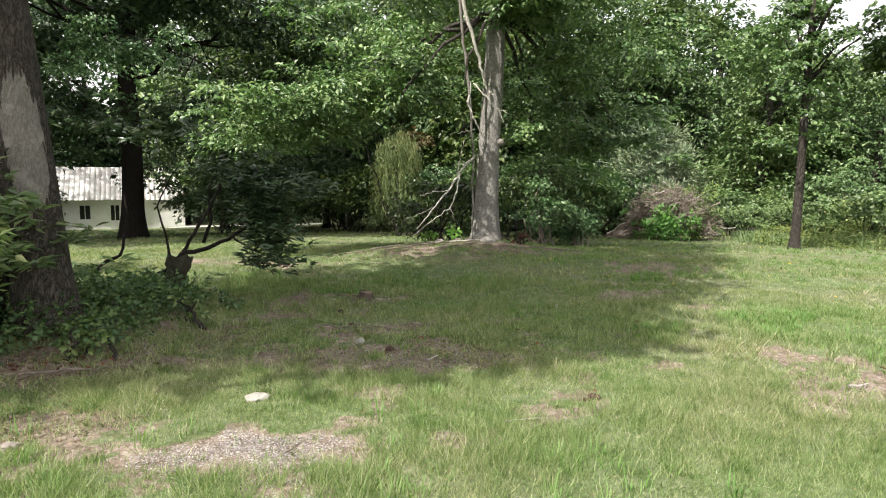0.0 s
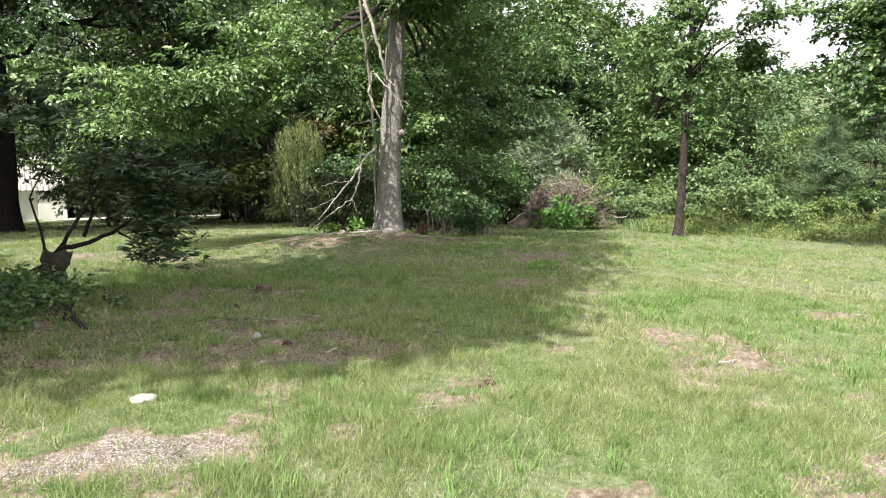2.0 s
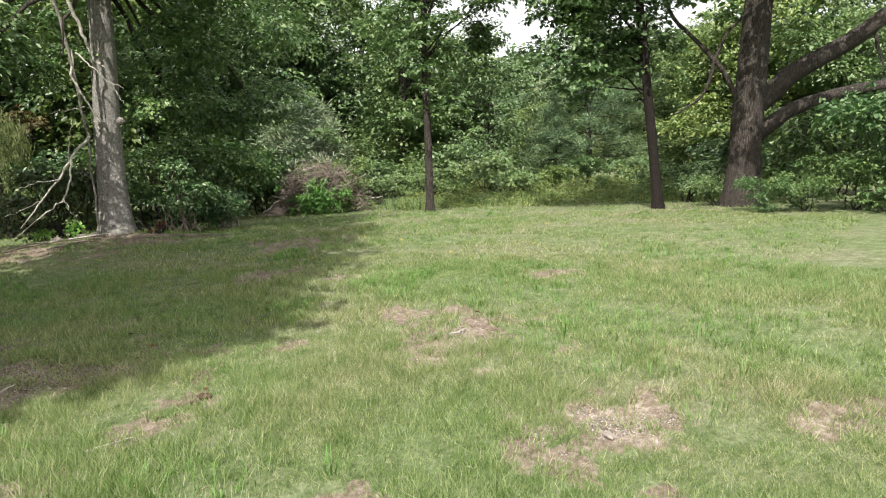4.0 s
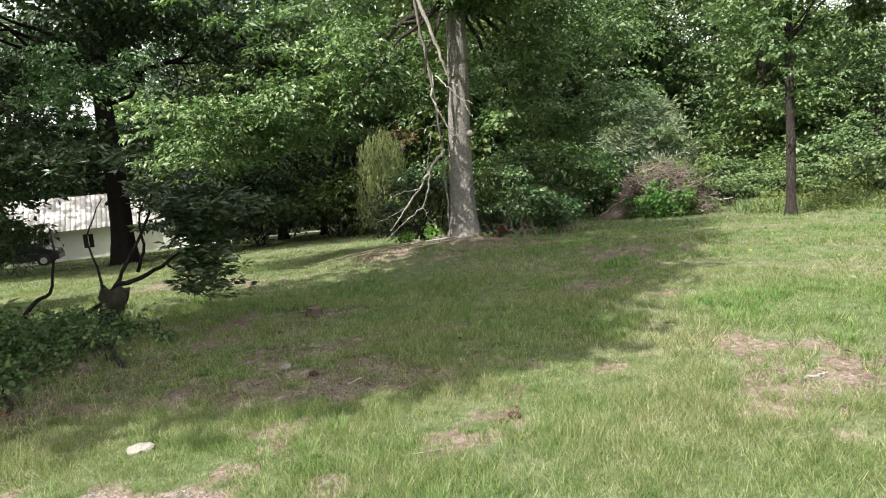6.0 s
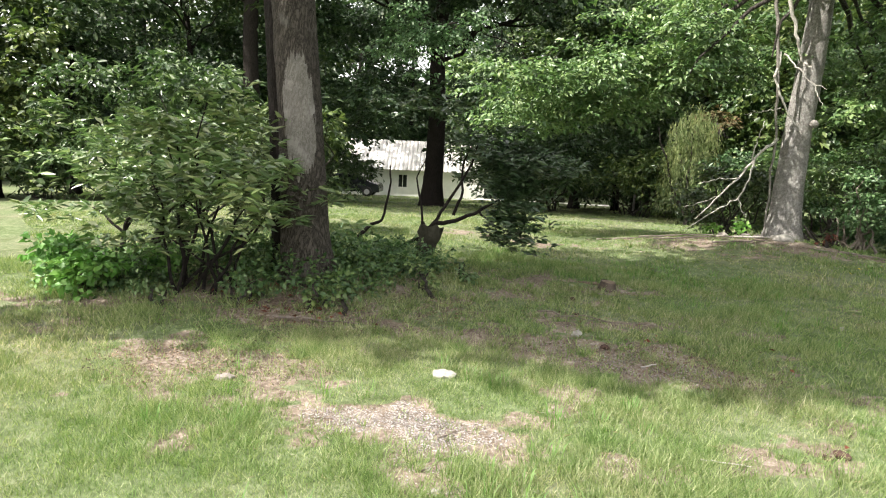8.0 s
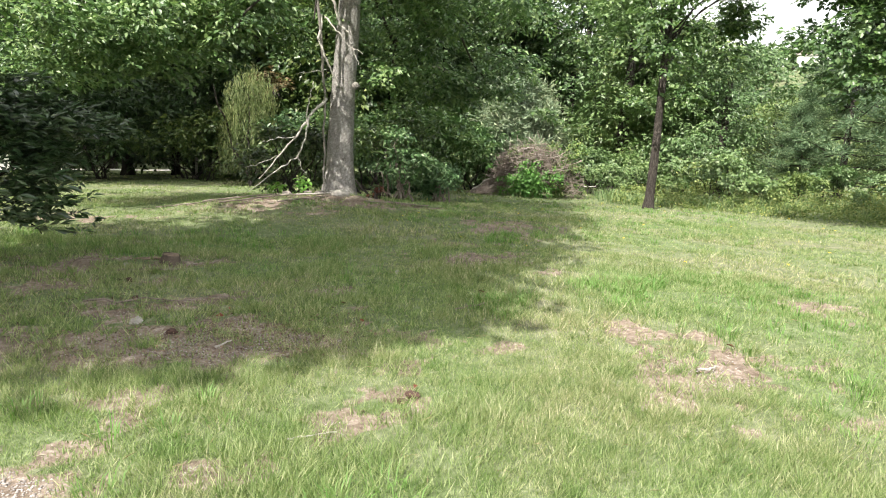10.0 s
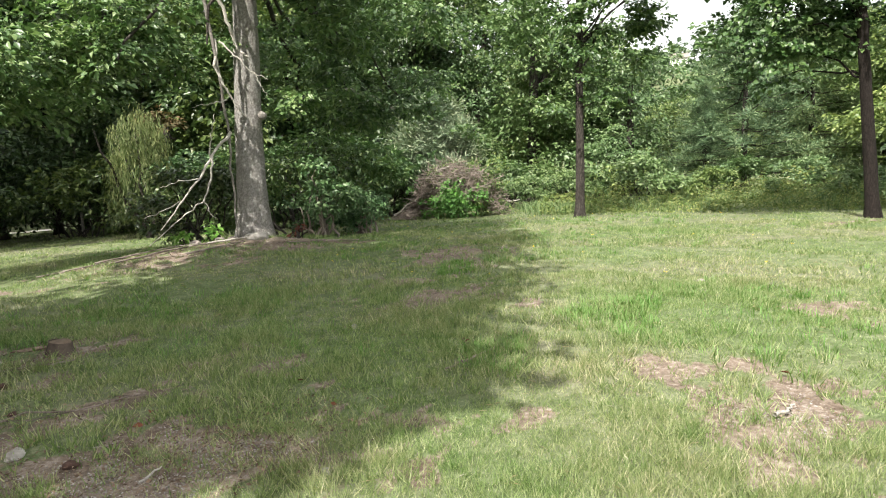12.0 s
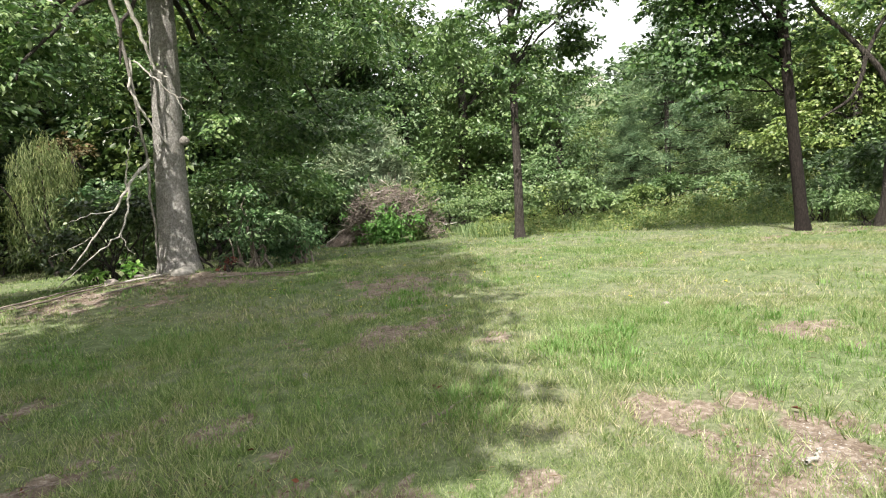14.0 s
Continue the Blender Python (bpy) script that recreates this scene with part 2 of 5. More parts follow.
def height(x, y):
    """The lie of the land: a flat lawn that falls away behind, and a far hill."""
    x, y = np.asarray(x, float), np.asarray(y, float)
    r = np.hypot(x, y)
    az = np.degrees(np.arctan2(x, y))
    slope = np.interp(az, [-70, -25, 5, 20, 40, 60], [0.066, 0.066, 0.056, 0.050, 0.030, 0.022])
    fall = np.log1p(np.exp(np.clip((r - 12.5) / 1.5, -30, 30))) * 1.5
    z = -slope * np.minimum(fall, 46)
    z = z + 0.05 * (rough_noise(x, y, 3.0, 3) - 0.5) * np.clip(r / 3, 0.3, 3)
    z = z + 0.20 * np.exp(-((x - 0.9) ** 2 + (y - 14.3) ** 2) / 1.6) + 0.12 * np.exp(-(((x + 0.6) / 1.5) ** 2 + ((y - 13.2) / 0.8) ** 2))
    z = z + 0.22 * np.exp(-(((x + 3.9) / 1.5) ** 2 + ((y - 6.3) / 1.6) ** 2))
    hill = np.clip((r - 75) / 110, 0, 1)
    return z + 25 * hill * hill * (3 - 2 * hill) * np.interp(az, [-20, 20, 45, 80, 130], [0.25, 0.6, 1, 0.7, 0.2])


# Bare places: x, y, half widths across and along.
BARE = [(-0.45, 5.35, 1.25, 0.62), (-0.95, 6.15, 0.80, 0.42), (0.75, 6.9, 0.35, 0.3), (2.6, 9.3, 0.6, 0.35), (-0.70, 3.02, 0.22, 0.18), (0.30, 5.65, 0.72, 0.60), (-0.05, 6.40, 0.50, 0.30), (0.08, 3.72, 0.20, 0.20),
        (1.02, 4.35, 0.17, 0.15), (0.55, 4.05, 0.15, 0.12), (-0.46, 4.28, 0.26, 0.16), (-0.60, 4.08, 0.2, 0.16), (-2.65, 3.75, 0.75, 0.45), (-2.98, 4.75, 0.95, 0.50),
        (-2.20, 5.73, 0.36, 0.50), (-1.05, 7.85, 0.48, 0.50), (2.32, 8.38, 0.85, 0.55), (3.22, 4.70, 0.62, 0.62), (2.98, 2.66, 0.55, 0.42), (2.56, 2.96, 0.24, 0.26), (1.53, 2.67, 0.22, 0.2),
        (2.71, 2.04, 0.2, 0.22), (4.05, 2.15, 0.30, 0.30), (3.50, 10.88, 0.80, 0.75), (5.34, 6.32, 0.36, 0.45), (3.10, 5.62, 0.34, 0.26),
        (0.29, 7.33, 0.36, 0.28), (1.20, 7.66, 0.26, 0.22), (-0.45, 12.9, 1.30, 0.85), (0.9, 13.5, 1.1, 0.6), (2.3, 13.6, 0.9, 0.25),
        (-1.90, 2.64, 0.18, 0.26), (-2.95, 3.35, 0.55, 0.42), (-2.15, 4.99, 0.16, 0.3), (-2.0, 3.2, 0.22, 0.2), (0.75, 4.15, 0.3, 0.12), (1.93, 5.19, 0.16, 0.14), (1.35, 2.63, 0.18, 0.18), (-1.75, 7.6, 0.8, 0.9), (-3.9, 6.2, 1.3, 1.6), (-4.4, 4.9, 1.2, 0.7),
        (11.6, 10.9, 0.9, 0.3), (13.2, 10.2, 1.0, 0.35), (-3.4, 11.4, 1.4, 0.4), (3.02, 3.80, 0.16, 0.14), (3.5, 5.4, 0.22, 0.15)]


def bare(x, y):
    x, y = np.asarray(x, float), np.asarray(y, float)
    wob = (rough_noise(x, y, 0.30, 20) - 0.5) * 2.8 + (smooth_noise(x, y, 0.06, 24) - 0.5) * 1.2
    x = x + (rough_noise(x, y, 0.5, 31) - 0.5) * 0.5
    y = y + (rough_noise(x, y, 0.5, 35) - 0.5) * 0.5
    d = np.full(x.shape, 9.0)
    for cx, cy, rx, ry in BARE:
        d = np.minimum(d, np.hypot((x - cx) / rx, (y - cy) / ry))
    run = np.clip(((x + 5.2) * 3.6 + (y - 3.7) * 2.5) / (3.6 ** 2 + 2.5 ** 2), 0, 1)  # the worn strip along the hedge
    d = np.minimum(d, 0.62 + np.hypot(x + 5.2 - 3.6 * run, y - 3.7 - 2.5 * run) / 1.0)
    u, v = (x + 1.10) * 0.93 + (y - 3.50) * 0.37, -(x + 1.10) * 0.37 + (y - 3.50) * 0.93  # the gravel
    d = np.minimum(d, np.hypot(u / 0.56, v / 0.27) * 0.8 - np.where(np.hypot(u / 0.56, v / 0.27) < 0.9, 0.7, 0.0))
    return 0.93 / (1 + np.exp((d - 0.74 + wob) * 5))


def mesh(name, V, F, mat, smooth=False):
    """A mesh from an array of corners and an array of faces of one size."""
    V, F = np.asarray(V, np.float32), np.asarray(F, np.int32)
    me = bpy.data.meshes.new(name)
    me.vertices.add(len(V))
    me.vertices.foreach_set("co", V.ravel())
    me.loops.add(F.size)
    me.loops.foreach_set("vertex_index", F.ravel())
    me.polygons.add(len(F))
    me.polygons.foreach_set("loop_start", np.arange(len(F), dtype=np.int32) * F.shape[1])
    if smooth:
        me.polygons.foreach_set("use_smooth", np.ones(len(F), bool))
    me.update(calc_edges=True)
    me.materials.append(mat)
    return me


def part(name, me, parent, label=""):
    ob = new(name, me)
    ob.parent = parent
    return tagged(ob, label)


def bm_part(name, bm, mat, parent, label=""):
    me = bpy.data.meshes.new(name)
    bm.to_mesh(me)
    bm.free()
    me.materials.append(mat)
    return part(name, me, parent, label)


def thing(name, x, y, label, category, group="", z=None, turn=0.0):
    ob = new(name)
    ob.empty_display_size = 0.2
    ob.matrix_basis = pose(x, y, float(height(x, y)) if z is None else z, 0, 0, turn)
    return tagged(ob, label, category, group)


def join(*pieces):
    V, F, n = [], [], 0
    for v, f in pieces:
        V.append(v)
        F.append(f + n)
        n += len(v)
    return np.concatenate(V), np.concatenate(F)


def unit(a):
    return a / np.maximum(np.linalg.norm(a, axis=-1, keepdims=True), 1e-9)


def tube(points, radii, sides=8, rough=0.0, seed=0):
    """A tapered, slightly knobbly limb along the points."""
    P, R = np.asarray(points, float), np.asarray(radii, float)
    T = unit(np.gradient(P, axis=0))
    side = np.array([1.0, 0.2, 0.0]) if abs(T[0, 0]) < 0.8 else np.array([0.0, 1.0, 0.2])
    A = unit(side - (T @ side)[:, None] * T)
    B = np.cross(T, A)
    ang = np.arange(sides) * 2 * np.pi / sides
    k = np.ones((len(P), sides))
    if rough:
        i, j = np.meshgrid(np.arange(len(P)), np.arange(sides), indexing="ij")
        k = 1 + rough * (np.sin(j * 2.4 + seed + i * 0.35) * 0.5 + np.sin(j * 5.1 + i * 0.9 + seed * 2) * 0.3 + rng.normal(0, 0.3, i.shape))
    V = P[:, None] + (R[:, None] * k)[..., None] * (np.cos(ang)[None, :, None] * A[:, None] + np.sin(ang)[None, :, None] * B[:, None])
    i, j = np.meshgrid(np.arange(len(P) - 1), np.arange(sides), indexing="ij")
    a, b = i * sides + j, i * sides + (j + 1) % sides
    F = np.stack([a, b, b + sides, a + sides], -1).reshape(-1, 4)
    V = np.concatenate([V.reshape(-1, 3), P[-1:] + T[-1:] * R[-1]])
    tip, last = len(V) - 1, (len(P) - 1) * sides
    cap = [[last + q, last + (q + 1) % sides, tip, tip] for q in range(sides)]
    cap = np.array([[c[0], c[1], c[2], c[2]] for c in cap])
    return V, np.concatenate([F, cap])[: len(F)]


def bend(a, b, sag=0.0, wander=0.1, n=7):
    """Points from a to b, with a bow and some wander."""
    a, b = np.asarray(a, float), np.asarray(b, float)
    t = np.linspace(0, 1, n)[:, None]
    p = a + (b - a) * t
    p[:, 2] += sag * np.sin(t[:, 0] * np.pi)
    w = rng.normal(0, wander, (n, 3)) * np.linalg.norm(b - a) * 0.3
    w[0] = w[-1] = 0
    return p + w


def leaves(P, D, U, L, W, pointed=False):
    """Leaf blades: base, two shoulders and a tip, folded along the middle."""
    n = len(P)
    D = unit(D)
    S = unit(np.cross(D, U))
    U = np.cross(S, D)
    L, W = L[:, None], W[:, None]
    mid = P + D * L * (0.42 if pointed else 0.5)
    lift = U * W * 0.22
    V = np.stack([P, mid + S * W * 0.5 + lift, P + D * L - U * L * 0.12, mid - S * W * 0.5 + lift], 1).reshape(-1, 3)
    q = np.arange(n)[:, None] * 4
    return V, np.concatenate([q + [0, 1, 2], q + [0, 2, 3]])


def ball(n):
    d = unit(rng.normal(size=(n, 3)))
    return d * rng.random((n, 1)) ** (1 / 3)


def spray(C, R, per, size, aspect=0.55, flat=0.45, droop=0.35, tilt=0.42, pointed=False):
    """Leafy sprays: at each centre a few twigs spread out and sink at their ends, set with leaves on both sides."""
    twigs = 6
    n = len(C)
    a = rng.uniform(0, 2 * np.pi, (n, 1)) + np.arange(twigs) * 2 * np.pi / twigs + rng.normal(0, 0.35, (n, twigs))
    e = rng.normal(0.12, flat * 0.8, (n, twigs))
    reach = rng.uniform(0.65, 1.25, (n, twigs))
    k = np.repeat(np.arange(n), per)
    j = rng.integers(0, twigs, len(k))
    s = rng.uniform(0.08, 1.0, len(k)) ** 0.75
    ak, ek = a[k, j], e[k, j]
    out = np.stack([np.cos(ak) * np.cos(ek), np.sin(ak) * np.cos(ek), np.sin(ek)], 1)
    across = np.stack([-np.sin(ak), np.cos(ak), np.zeros(len(k))], 1)
    side = rng.choice([-1.0, 1.0], len(k))
    Rk = R[k]
    P = C[k] + out * (s * reach[k, j] * Rk)[:, None] + across * (side * rng.uniform(0.0, 0.30, len(k)) * Rk)[:, None]
    P[:, 2] -= (0.30 + droop * 0.4) * s * s * Rk * 0.6
    P += rng.normal(0, 1, P.shape) * (Rk * 0.06)[:, None]
    D = out * 0.7 + across * (side * rng.uniform(0.1, 1.0, len(k)))[:, None] + rng.normal(0, 0.35, P.shape) - [0, 0, droop]
    U = np.array([-0.28, -0.32, 1.0]) + 0.35 * out + rng.normal(0, tilt, P.shape)
    L = size * rng.uniform(0.6, 1.3, len(k))
    return leaves(P, D, U, L, L * aspect * rng.uniform(0.8, 1.2, len(k)), pointed)


def solid_centres(n, rx, ry, rz, hollow=0.45, low=-1.0, lumps=0.25):
    """Cluster centres spread through an uneven crown about the origin."""
    d = unit(rng.normal(size=(n * 2, 3)))
    d = d[d[:, 2] > low][:n]
    r = hollow + (1 - hollow) * rng.random(len(d)) ** 0.6
    wob = 1 + lumps * (np.sin(d[:, 0] * 5 + 1) * np.sin(d[:, 1] * 4 + 2) + np.sin(d[:, 2] * 6 + d[:, 0] * 3)) + rng.normal(0, 0.08, len(d))
    return d * (r * wob)[:, None] * [rx, ry, rz]


def crown_centres(n, rx, ry, rz, hollow=0.45, low=-1.0, lumps=0.25, each=7):
    """Cluster centres gathered into boughs, with gaps between the boughs."""
    heart = solid_centres(max(n // each, 5), rx * 0.88, ry * 0.88, rz * 0.92, max(hollow, 0.5), low, lumps)
    k = rng.integers(0, len(heart), n)
    return heart[k] + rng.normal(0, 1, (n, 3)) * [rx * 0.15, ry * 0.15, rz * 0.065]


def trunk_pipe(h, r, lean=(0, 0), flare=0.5, sides=16, rough=0.05, top=0.45, step=0.35):
    n = max(int(h / step), 6)
    t = np.linspace(0, 1, n) ** 1.15
    z = t * (h + 0.25) - 0.25
    wob = 0.012 * h * np.sin(z * 0.9 + h) * t
    P = np.stack([lean[0] * t + wob, lean[1] * t + wob * 0.6, z], 1)
    R = r * (1 - (1 - top) * t) * (1 + flare * np.exp(-np.maximum(z, 0) / (1.1 * r)))
    return tube(P, R, sides, rough, h)


def tree(name, x, y, label, h, r, centre, radii, clusters, per, leaf, size, cluster_r, bark, lean=(0, 0), limbs=10, low=-1.0, hollow=0.45,
         group="", aspect=0.55, category="tree", flare=0.5, sides=14, extra=None, trunk_top=0.86):
    """A tree: trunk, limbs and a crown of leaf clusters. centre and radii of the crown are from its foot."""
    t = thing(name, x, y, label, category, group)
    part("trunk", mesh("trunk", *trunk_pipe(h * trunk_top, r, lean, flare, sides), M[bark], True), t)
    C = crown_centres(clusters, *radii, hollow=hollow, low=low) + centre
    if extra is not None:
        C = np.concatenate([C, extra])
    for q in C[rng.permutation(len(C))[:limbs]]:
        f = np.clip((q[2] * 0.75) / h, 0.3, 0.95)
        a = np.array([lean[0] * f, lean[1] * f, f * h])
        part("limb", mesh("limb", *tube(bend(a, q, 0.2, 0.12), np.linspace(r * 0.22, r * 0.05, 7), 6), M[bark], True), t)
    R = cluster_r * rng.uniform(0.7, 1.3, len(C))
    part("crown", mesh("crown", *spray(C, R, per, size, aspect), M[leaf]), t)
    return t


def polar(az, d):
    return d * math.sin(radians(az)), d * math.cos(radians(az))


def set_at(ob, x, y, turn=0.0, scale=1.0, sink=0.0):
    """A copy of a plant elsewhere on the land."""
    c = copy_thing(ob, pose(x, y, float(height(x, y)) - sink, 0, 0, turn))
    c.scale = (scale, scale, scale)
    return c

# ---- the ground ----


def spaced(lo, hi, fine_lo, fine_hi, step, grow=1.18):
    """Grid lines that are close together in the middle and ever wider outwards."""
    mid = list(np.arange(fine_lo, fine_hi, step))
    up, s = [], step
    while (up or mid)[-1] < hi:
        s *= grow
        up.append((up or mid)[-1] + s)
    down, s = [], step
    while (down or [mid[0]])[-1] > lo:
        s *= grow
        down.append((down or [mid[0]])[-1] - s)
    return np.array(down[::-1] + mid + up)


GX, GY = spaced(-900, 900, -5.5, 6.5, 0.075), spaced(-900, 900, 1.2, 14.2, 0.08)
gx, gy = np.meshgrid(GX, GY, indexing="ij")
SOIL = bare(gx, gy)
gz = height(gx, gy) - 0.02 * SOIL + 0.012 * SOIL * rough_noise(gx, gy, 0.15, 9)
gi, gj = np.meshgrid(np.arange(len(GX) - 1), np.arange(len(GY) - 1), indexing="ij")
ga = (gi * len(GY) + gj).ravel()
ground_mesh = mesh("ground", np.stack([gx, gy, gz], -1).reshape(-1, 3), np.stack([ga, ga + len(GY), ga + len(GY) + 1, ga + 1], 1), M["ground"], True)
ground_mesh.attributes.new("soil", "FLOAT", "POINT").data.foreach_set("value", SOIL.astype(np.float32).ravel())
tagged(new("ground", ground_mesh), "rough mown lawn with bare earth and gravel patches", "ground", kind="structure")


# ---- trees ----
# The oak with the pale leaning snag.
OAK = (0.92, 14.40)
oak = thing("oak_tree", *OAK, "large oak with grey furrowed trunk and low spreading crown", "tree")
part("trunk", mesh("trunk", *trunk_pipe(10.5, 0.275, (0.25, 0.6), 0.42, 28, 0.035, 0.42, 0.16), M["oak_bark"], True), oak)
# The second set stands above the view, added to shade the wood behind.
C = np.concatenate([solid_centres(60, 3.0, 2.6, 1.7, 0.2, -0.8) + [-0.3, 2.0, 6.4], solid_centres(70, 2.5, 2.3, 1.9, 0.1) + [-2.7, 1.9, 9.0]])


def bough(az, reach, z0, z1, count, wide=0.7, deep=0.42):
    """Leaf clusters along one bough, thicker towards its end."""
    k = rng.random((count, 1)) ** 0.7
    d = np.array([math.sin(radians(az)), math.cos(radians(az)), 0])
    return np.array([0, 0, z0]) * (1 - k) + np.array([d[0] * reach, d[1] * reach, z1]) * k + rng.normal(0, 1, (count, 3)) * [wide, wide, deep]


left_bough = np.concatenate([bough(-100, 5.2, 4.0, 2.1, 50, 0.5, 0.26), bough(-114, 5.3, 4.2, 2.5, 36, 0.6, 0.3), bough(-84, 5.2, 4.1, 2.4, 32, 0.6, 0.3), bough(-104, 3.6, 5.0, 4.3, 14)])
right_bough = np.concatenate([bough(80, 3.9, 4.6, 3.4, 24), bough(62, 4.2, 4.0, 2.4, 24), bough(105, 3.6, 5.4, 4.4, 20), bough(40, 3.6, 3.6, 2.2, 18)])
front_bough = np.concatenate([bough(-150, 3.2, 5.8, 4.7, 22), bough(170, 2.6, 5.9, 4.8, 18), bough(140, 3.4, 5.9, 4.7, 20), np.array([0.15, -0.7, 4.95]) + rng.normal(0, 1, (40, 3)) * [0.6, 0.3, 0.4]])
front_bough = np.concatenate([front_bough, np.array([0.45, -0.5, 5.3]) + rng.normal(0, 1, (26, 3)) * [0.35, 0.3, 0.45]])
front_bough = front_bough[(front_bough[:, 2] > 4.2) & ~((np.abs(front_bough[:, 0] + 0.5) < 0.75) & (front_bough[:, 1] < -0.25))]
behind = np.array([1.6, 2.4, 2.7]) + rng.normal(0, 1, (26, 3)) * [1.6, 0.8, 1.0]
C = np.concatenate([C, left_bough, right_bough, front_bough, behind[behind[:, 2] > 1.0]])
# The face of the trunk stays open where the dead stems lean on it.
C = C[~((C[:, 1] < 0.35) & (C[:, 0] > -1.25) & (C[:, 0] < np.where(C[:, 2] < 4.7, 0.75, -0.12)) & (C[:, 2] < 7.2))]
for q in (left_bough[3], left_bough[11], left_bough[60], left_bough[100], right_bough[5], right_bough[40], right_bough[60], right_bough[80], C[30], C[40], behind[4], behind[9]):
    a = np.array([0.05, 0.05, float(np.clip(q[2] * 0.8 + 1.0, 4.9, 8.5))])
    part("limb", mesh("limb", *tube(bend(a, q, 0.3, 0.1, 9), np.linspace(0.06, 0.014, 9), 7), M["wood_bark"], True), oak)
part("crown", mesh("crown", *spray(C, rng.uniform(0.45, 0.8, len(C)), 165, 0.118, 0.55, 0.30, 0.4), M["oak_leaf"]), oak)
part("dead_twig", mesh("dead_twig", *tube(bend((2.0, 1.1, 2.75), (3.5, 1.75, 2.25), 0.08, 0.06, 9), np.linspace(0.022, 0.008, 9), 6), M["bare_wood"], True), oak, "pale bare twig")
# The burr on the trunk.
bm = bmesh.new()
bmesh.ops.create_icosphere(bm, subdivisions=3, radius=0.075)
for v in bm.verts:
    v.co *= 1 + 0.2 * noise.noise(v.co * 30)
bmesh.ops.translate(bm, vec=(0.28, -0.17, 2.17), verts=bm.verts)
bm_part("burr", bm, M["scar_bark"], oak, "pale round burr on the trunk")

# The dead stems that lean on the oak, with their broken branches.
snag = thing("dead_snag", OAK[0] - 0.25, OAK[1] - 0.42, "pale barkless dead stem leaning on the oak trunk", "dead branch")


def dead(name, pts, r0, r1, mat="bare_wood"):
    P = np.asarray(pts, float)
    t = np.linspace(0, len(P) - 1, len(P) * 4)
    Q = np.stack([np.interp(t, np.arange(len(P)), P[:, i]) for i in range(3)], 1)
    Q[1:-1] += rng.normal(0, 0.012, Q[1:-1].shape)
    return part(name, mesh(name, *tube(Q, np.linspace(r0, r1, len(Q)) * 0.78, 7, 0.05), M[mat], True), snag)


dead("stem", [(-0.05, 0.18, -0.1), (-0.06, 0.15, 1.2), (-0.08, 0.1, 2.0), (-0.12, 0.0, 2.6), (-0.2, -0.05, 3.4), (-0.37, -0.1, 4.6), (-0.52, -0.12, 6.0)], 0.022, 0.045, "scar_bark")
dead("stem", [(0.36, -0.02, 3.12), (0.22, -0.05, 3.2), (0.13, -0.1, 3.4), (0.05, -0.15, 3.7), (-0.1, -0.2, 4.2), (-0.28, -0.22, 4.75), (-0.48, -0.22, 6.0)], 0.016, 0.06)
dead("branch", [(-0.17, 0.0, 3.4), (-0.20, -0.1, 2.9), (-0.05, -0.2, 2.55), (0.10, -0.25, 2.25), (0.25, -0.25, 2.05), (0.42, -0.3, 1.85)], 0.035, 0.008)
dead("branch", [(-0.1, -0.05, 3.35), (0.12, -0.25, 3.1), (0.35, -0.3, 2.85), (0.62, -0.35, 2.7)], 0.022, 0.006)
dead("branch", [(0.42, -0.3, 2.82), (0.50, -0.35, 2.6), (0.58, -0.4, 2.42)], 0.010, 0.004)
dead("branch", [(-0.05, -0.05, 2.4), (-0.35, -0.2, 2.32), (-0.62, -0.25, 2.26)], 0.016, 0.005)
dead("branch", [(-0.04, 0.0, 1.85), (-0.3, -0.25, 1.6), (-0.55, -0.4, 1.15), (-0.9, -0.5, 0.75), (-1.25, -0.6, 0.3)], 0.038, 0.010)
dead("branch", [(-0.36, -0.3, 1.5), (-0.42, -0.35, 1.1), (-0.55, -0.4, 0.75), (-0.95, -0.5, 0.45), (-1.45, -0.6, 0.05)], 0.026, 0.007)
dead("branch", [(-0.40, -0.3, 1.45), (-0.36, -0.35, 1.85), (-0.28, -0.3, 2.15)], 0.020, 0.006)
dead("branch", [(-0.6, -0.42, 1.1), (-0.95, -0.45, 1.05), (-1.2, -0.5, 0.98)], 0.012, 0.004)
dead("branch", [(-0.85, -0.5, 0.78), (-1.15, -0.55, 0.62), (-1.5, -0.6, 0.5)], 0.010, 0.003)
dead("branch", [(-0.55, -0.4, 0.75), (-0.48, -0.4, 0.5), (-0.4, -0.42, 0.4)], 0.010, 0.004)

# The old two-stemmed tree in the hedge.
TA = (-3.60, 5.74)
hedge_tree = thing("hedge_tree", *TA, "old two-stemmed hardwood with scarred grey bark in the hedge", "tree")
n = 34
z = np.linspace(-0.3, 8.2, n)
P = np.stack([-0.110 * z - 0.004 * z * z, 0.05 * z, z], 1)
part("trunk", mesh("trunk", *tube(P, 0.235 * (1 - 0.035 * np.maximum(z, 0)) * (1 + 0.45 * np.exp(-np.maximum(z, 0) / 0.22)), 30, 0.05), M["old_bark"], True), hedge_tree)
P = np.stack([-0.34 - 0.130 * z, 0.10 + 0.08 * z, z], 1)
part("second_trunk", mesh("second_trunk", *tube(P, 0.15 * (1 - 0.03 * np.maximum(z, 0)) * (1 + 0.4 * np.exp(-np.maximum(z, 0) / 0.2)), 22, 0.06, 3), M["dark_bark"], True), hedge_tree)
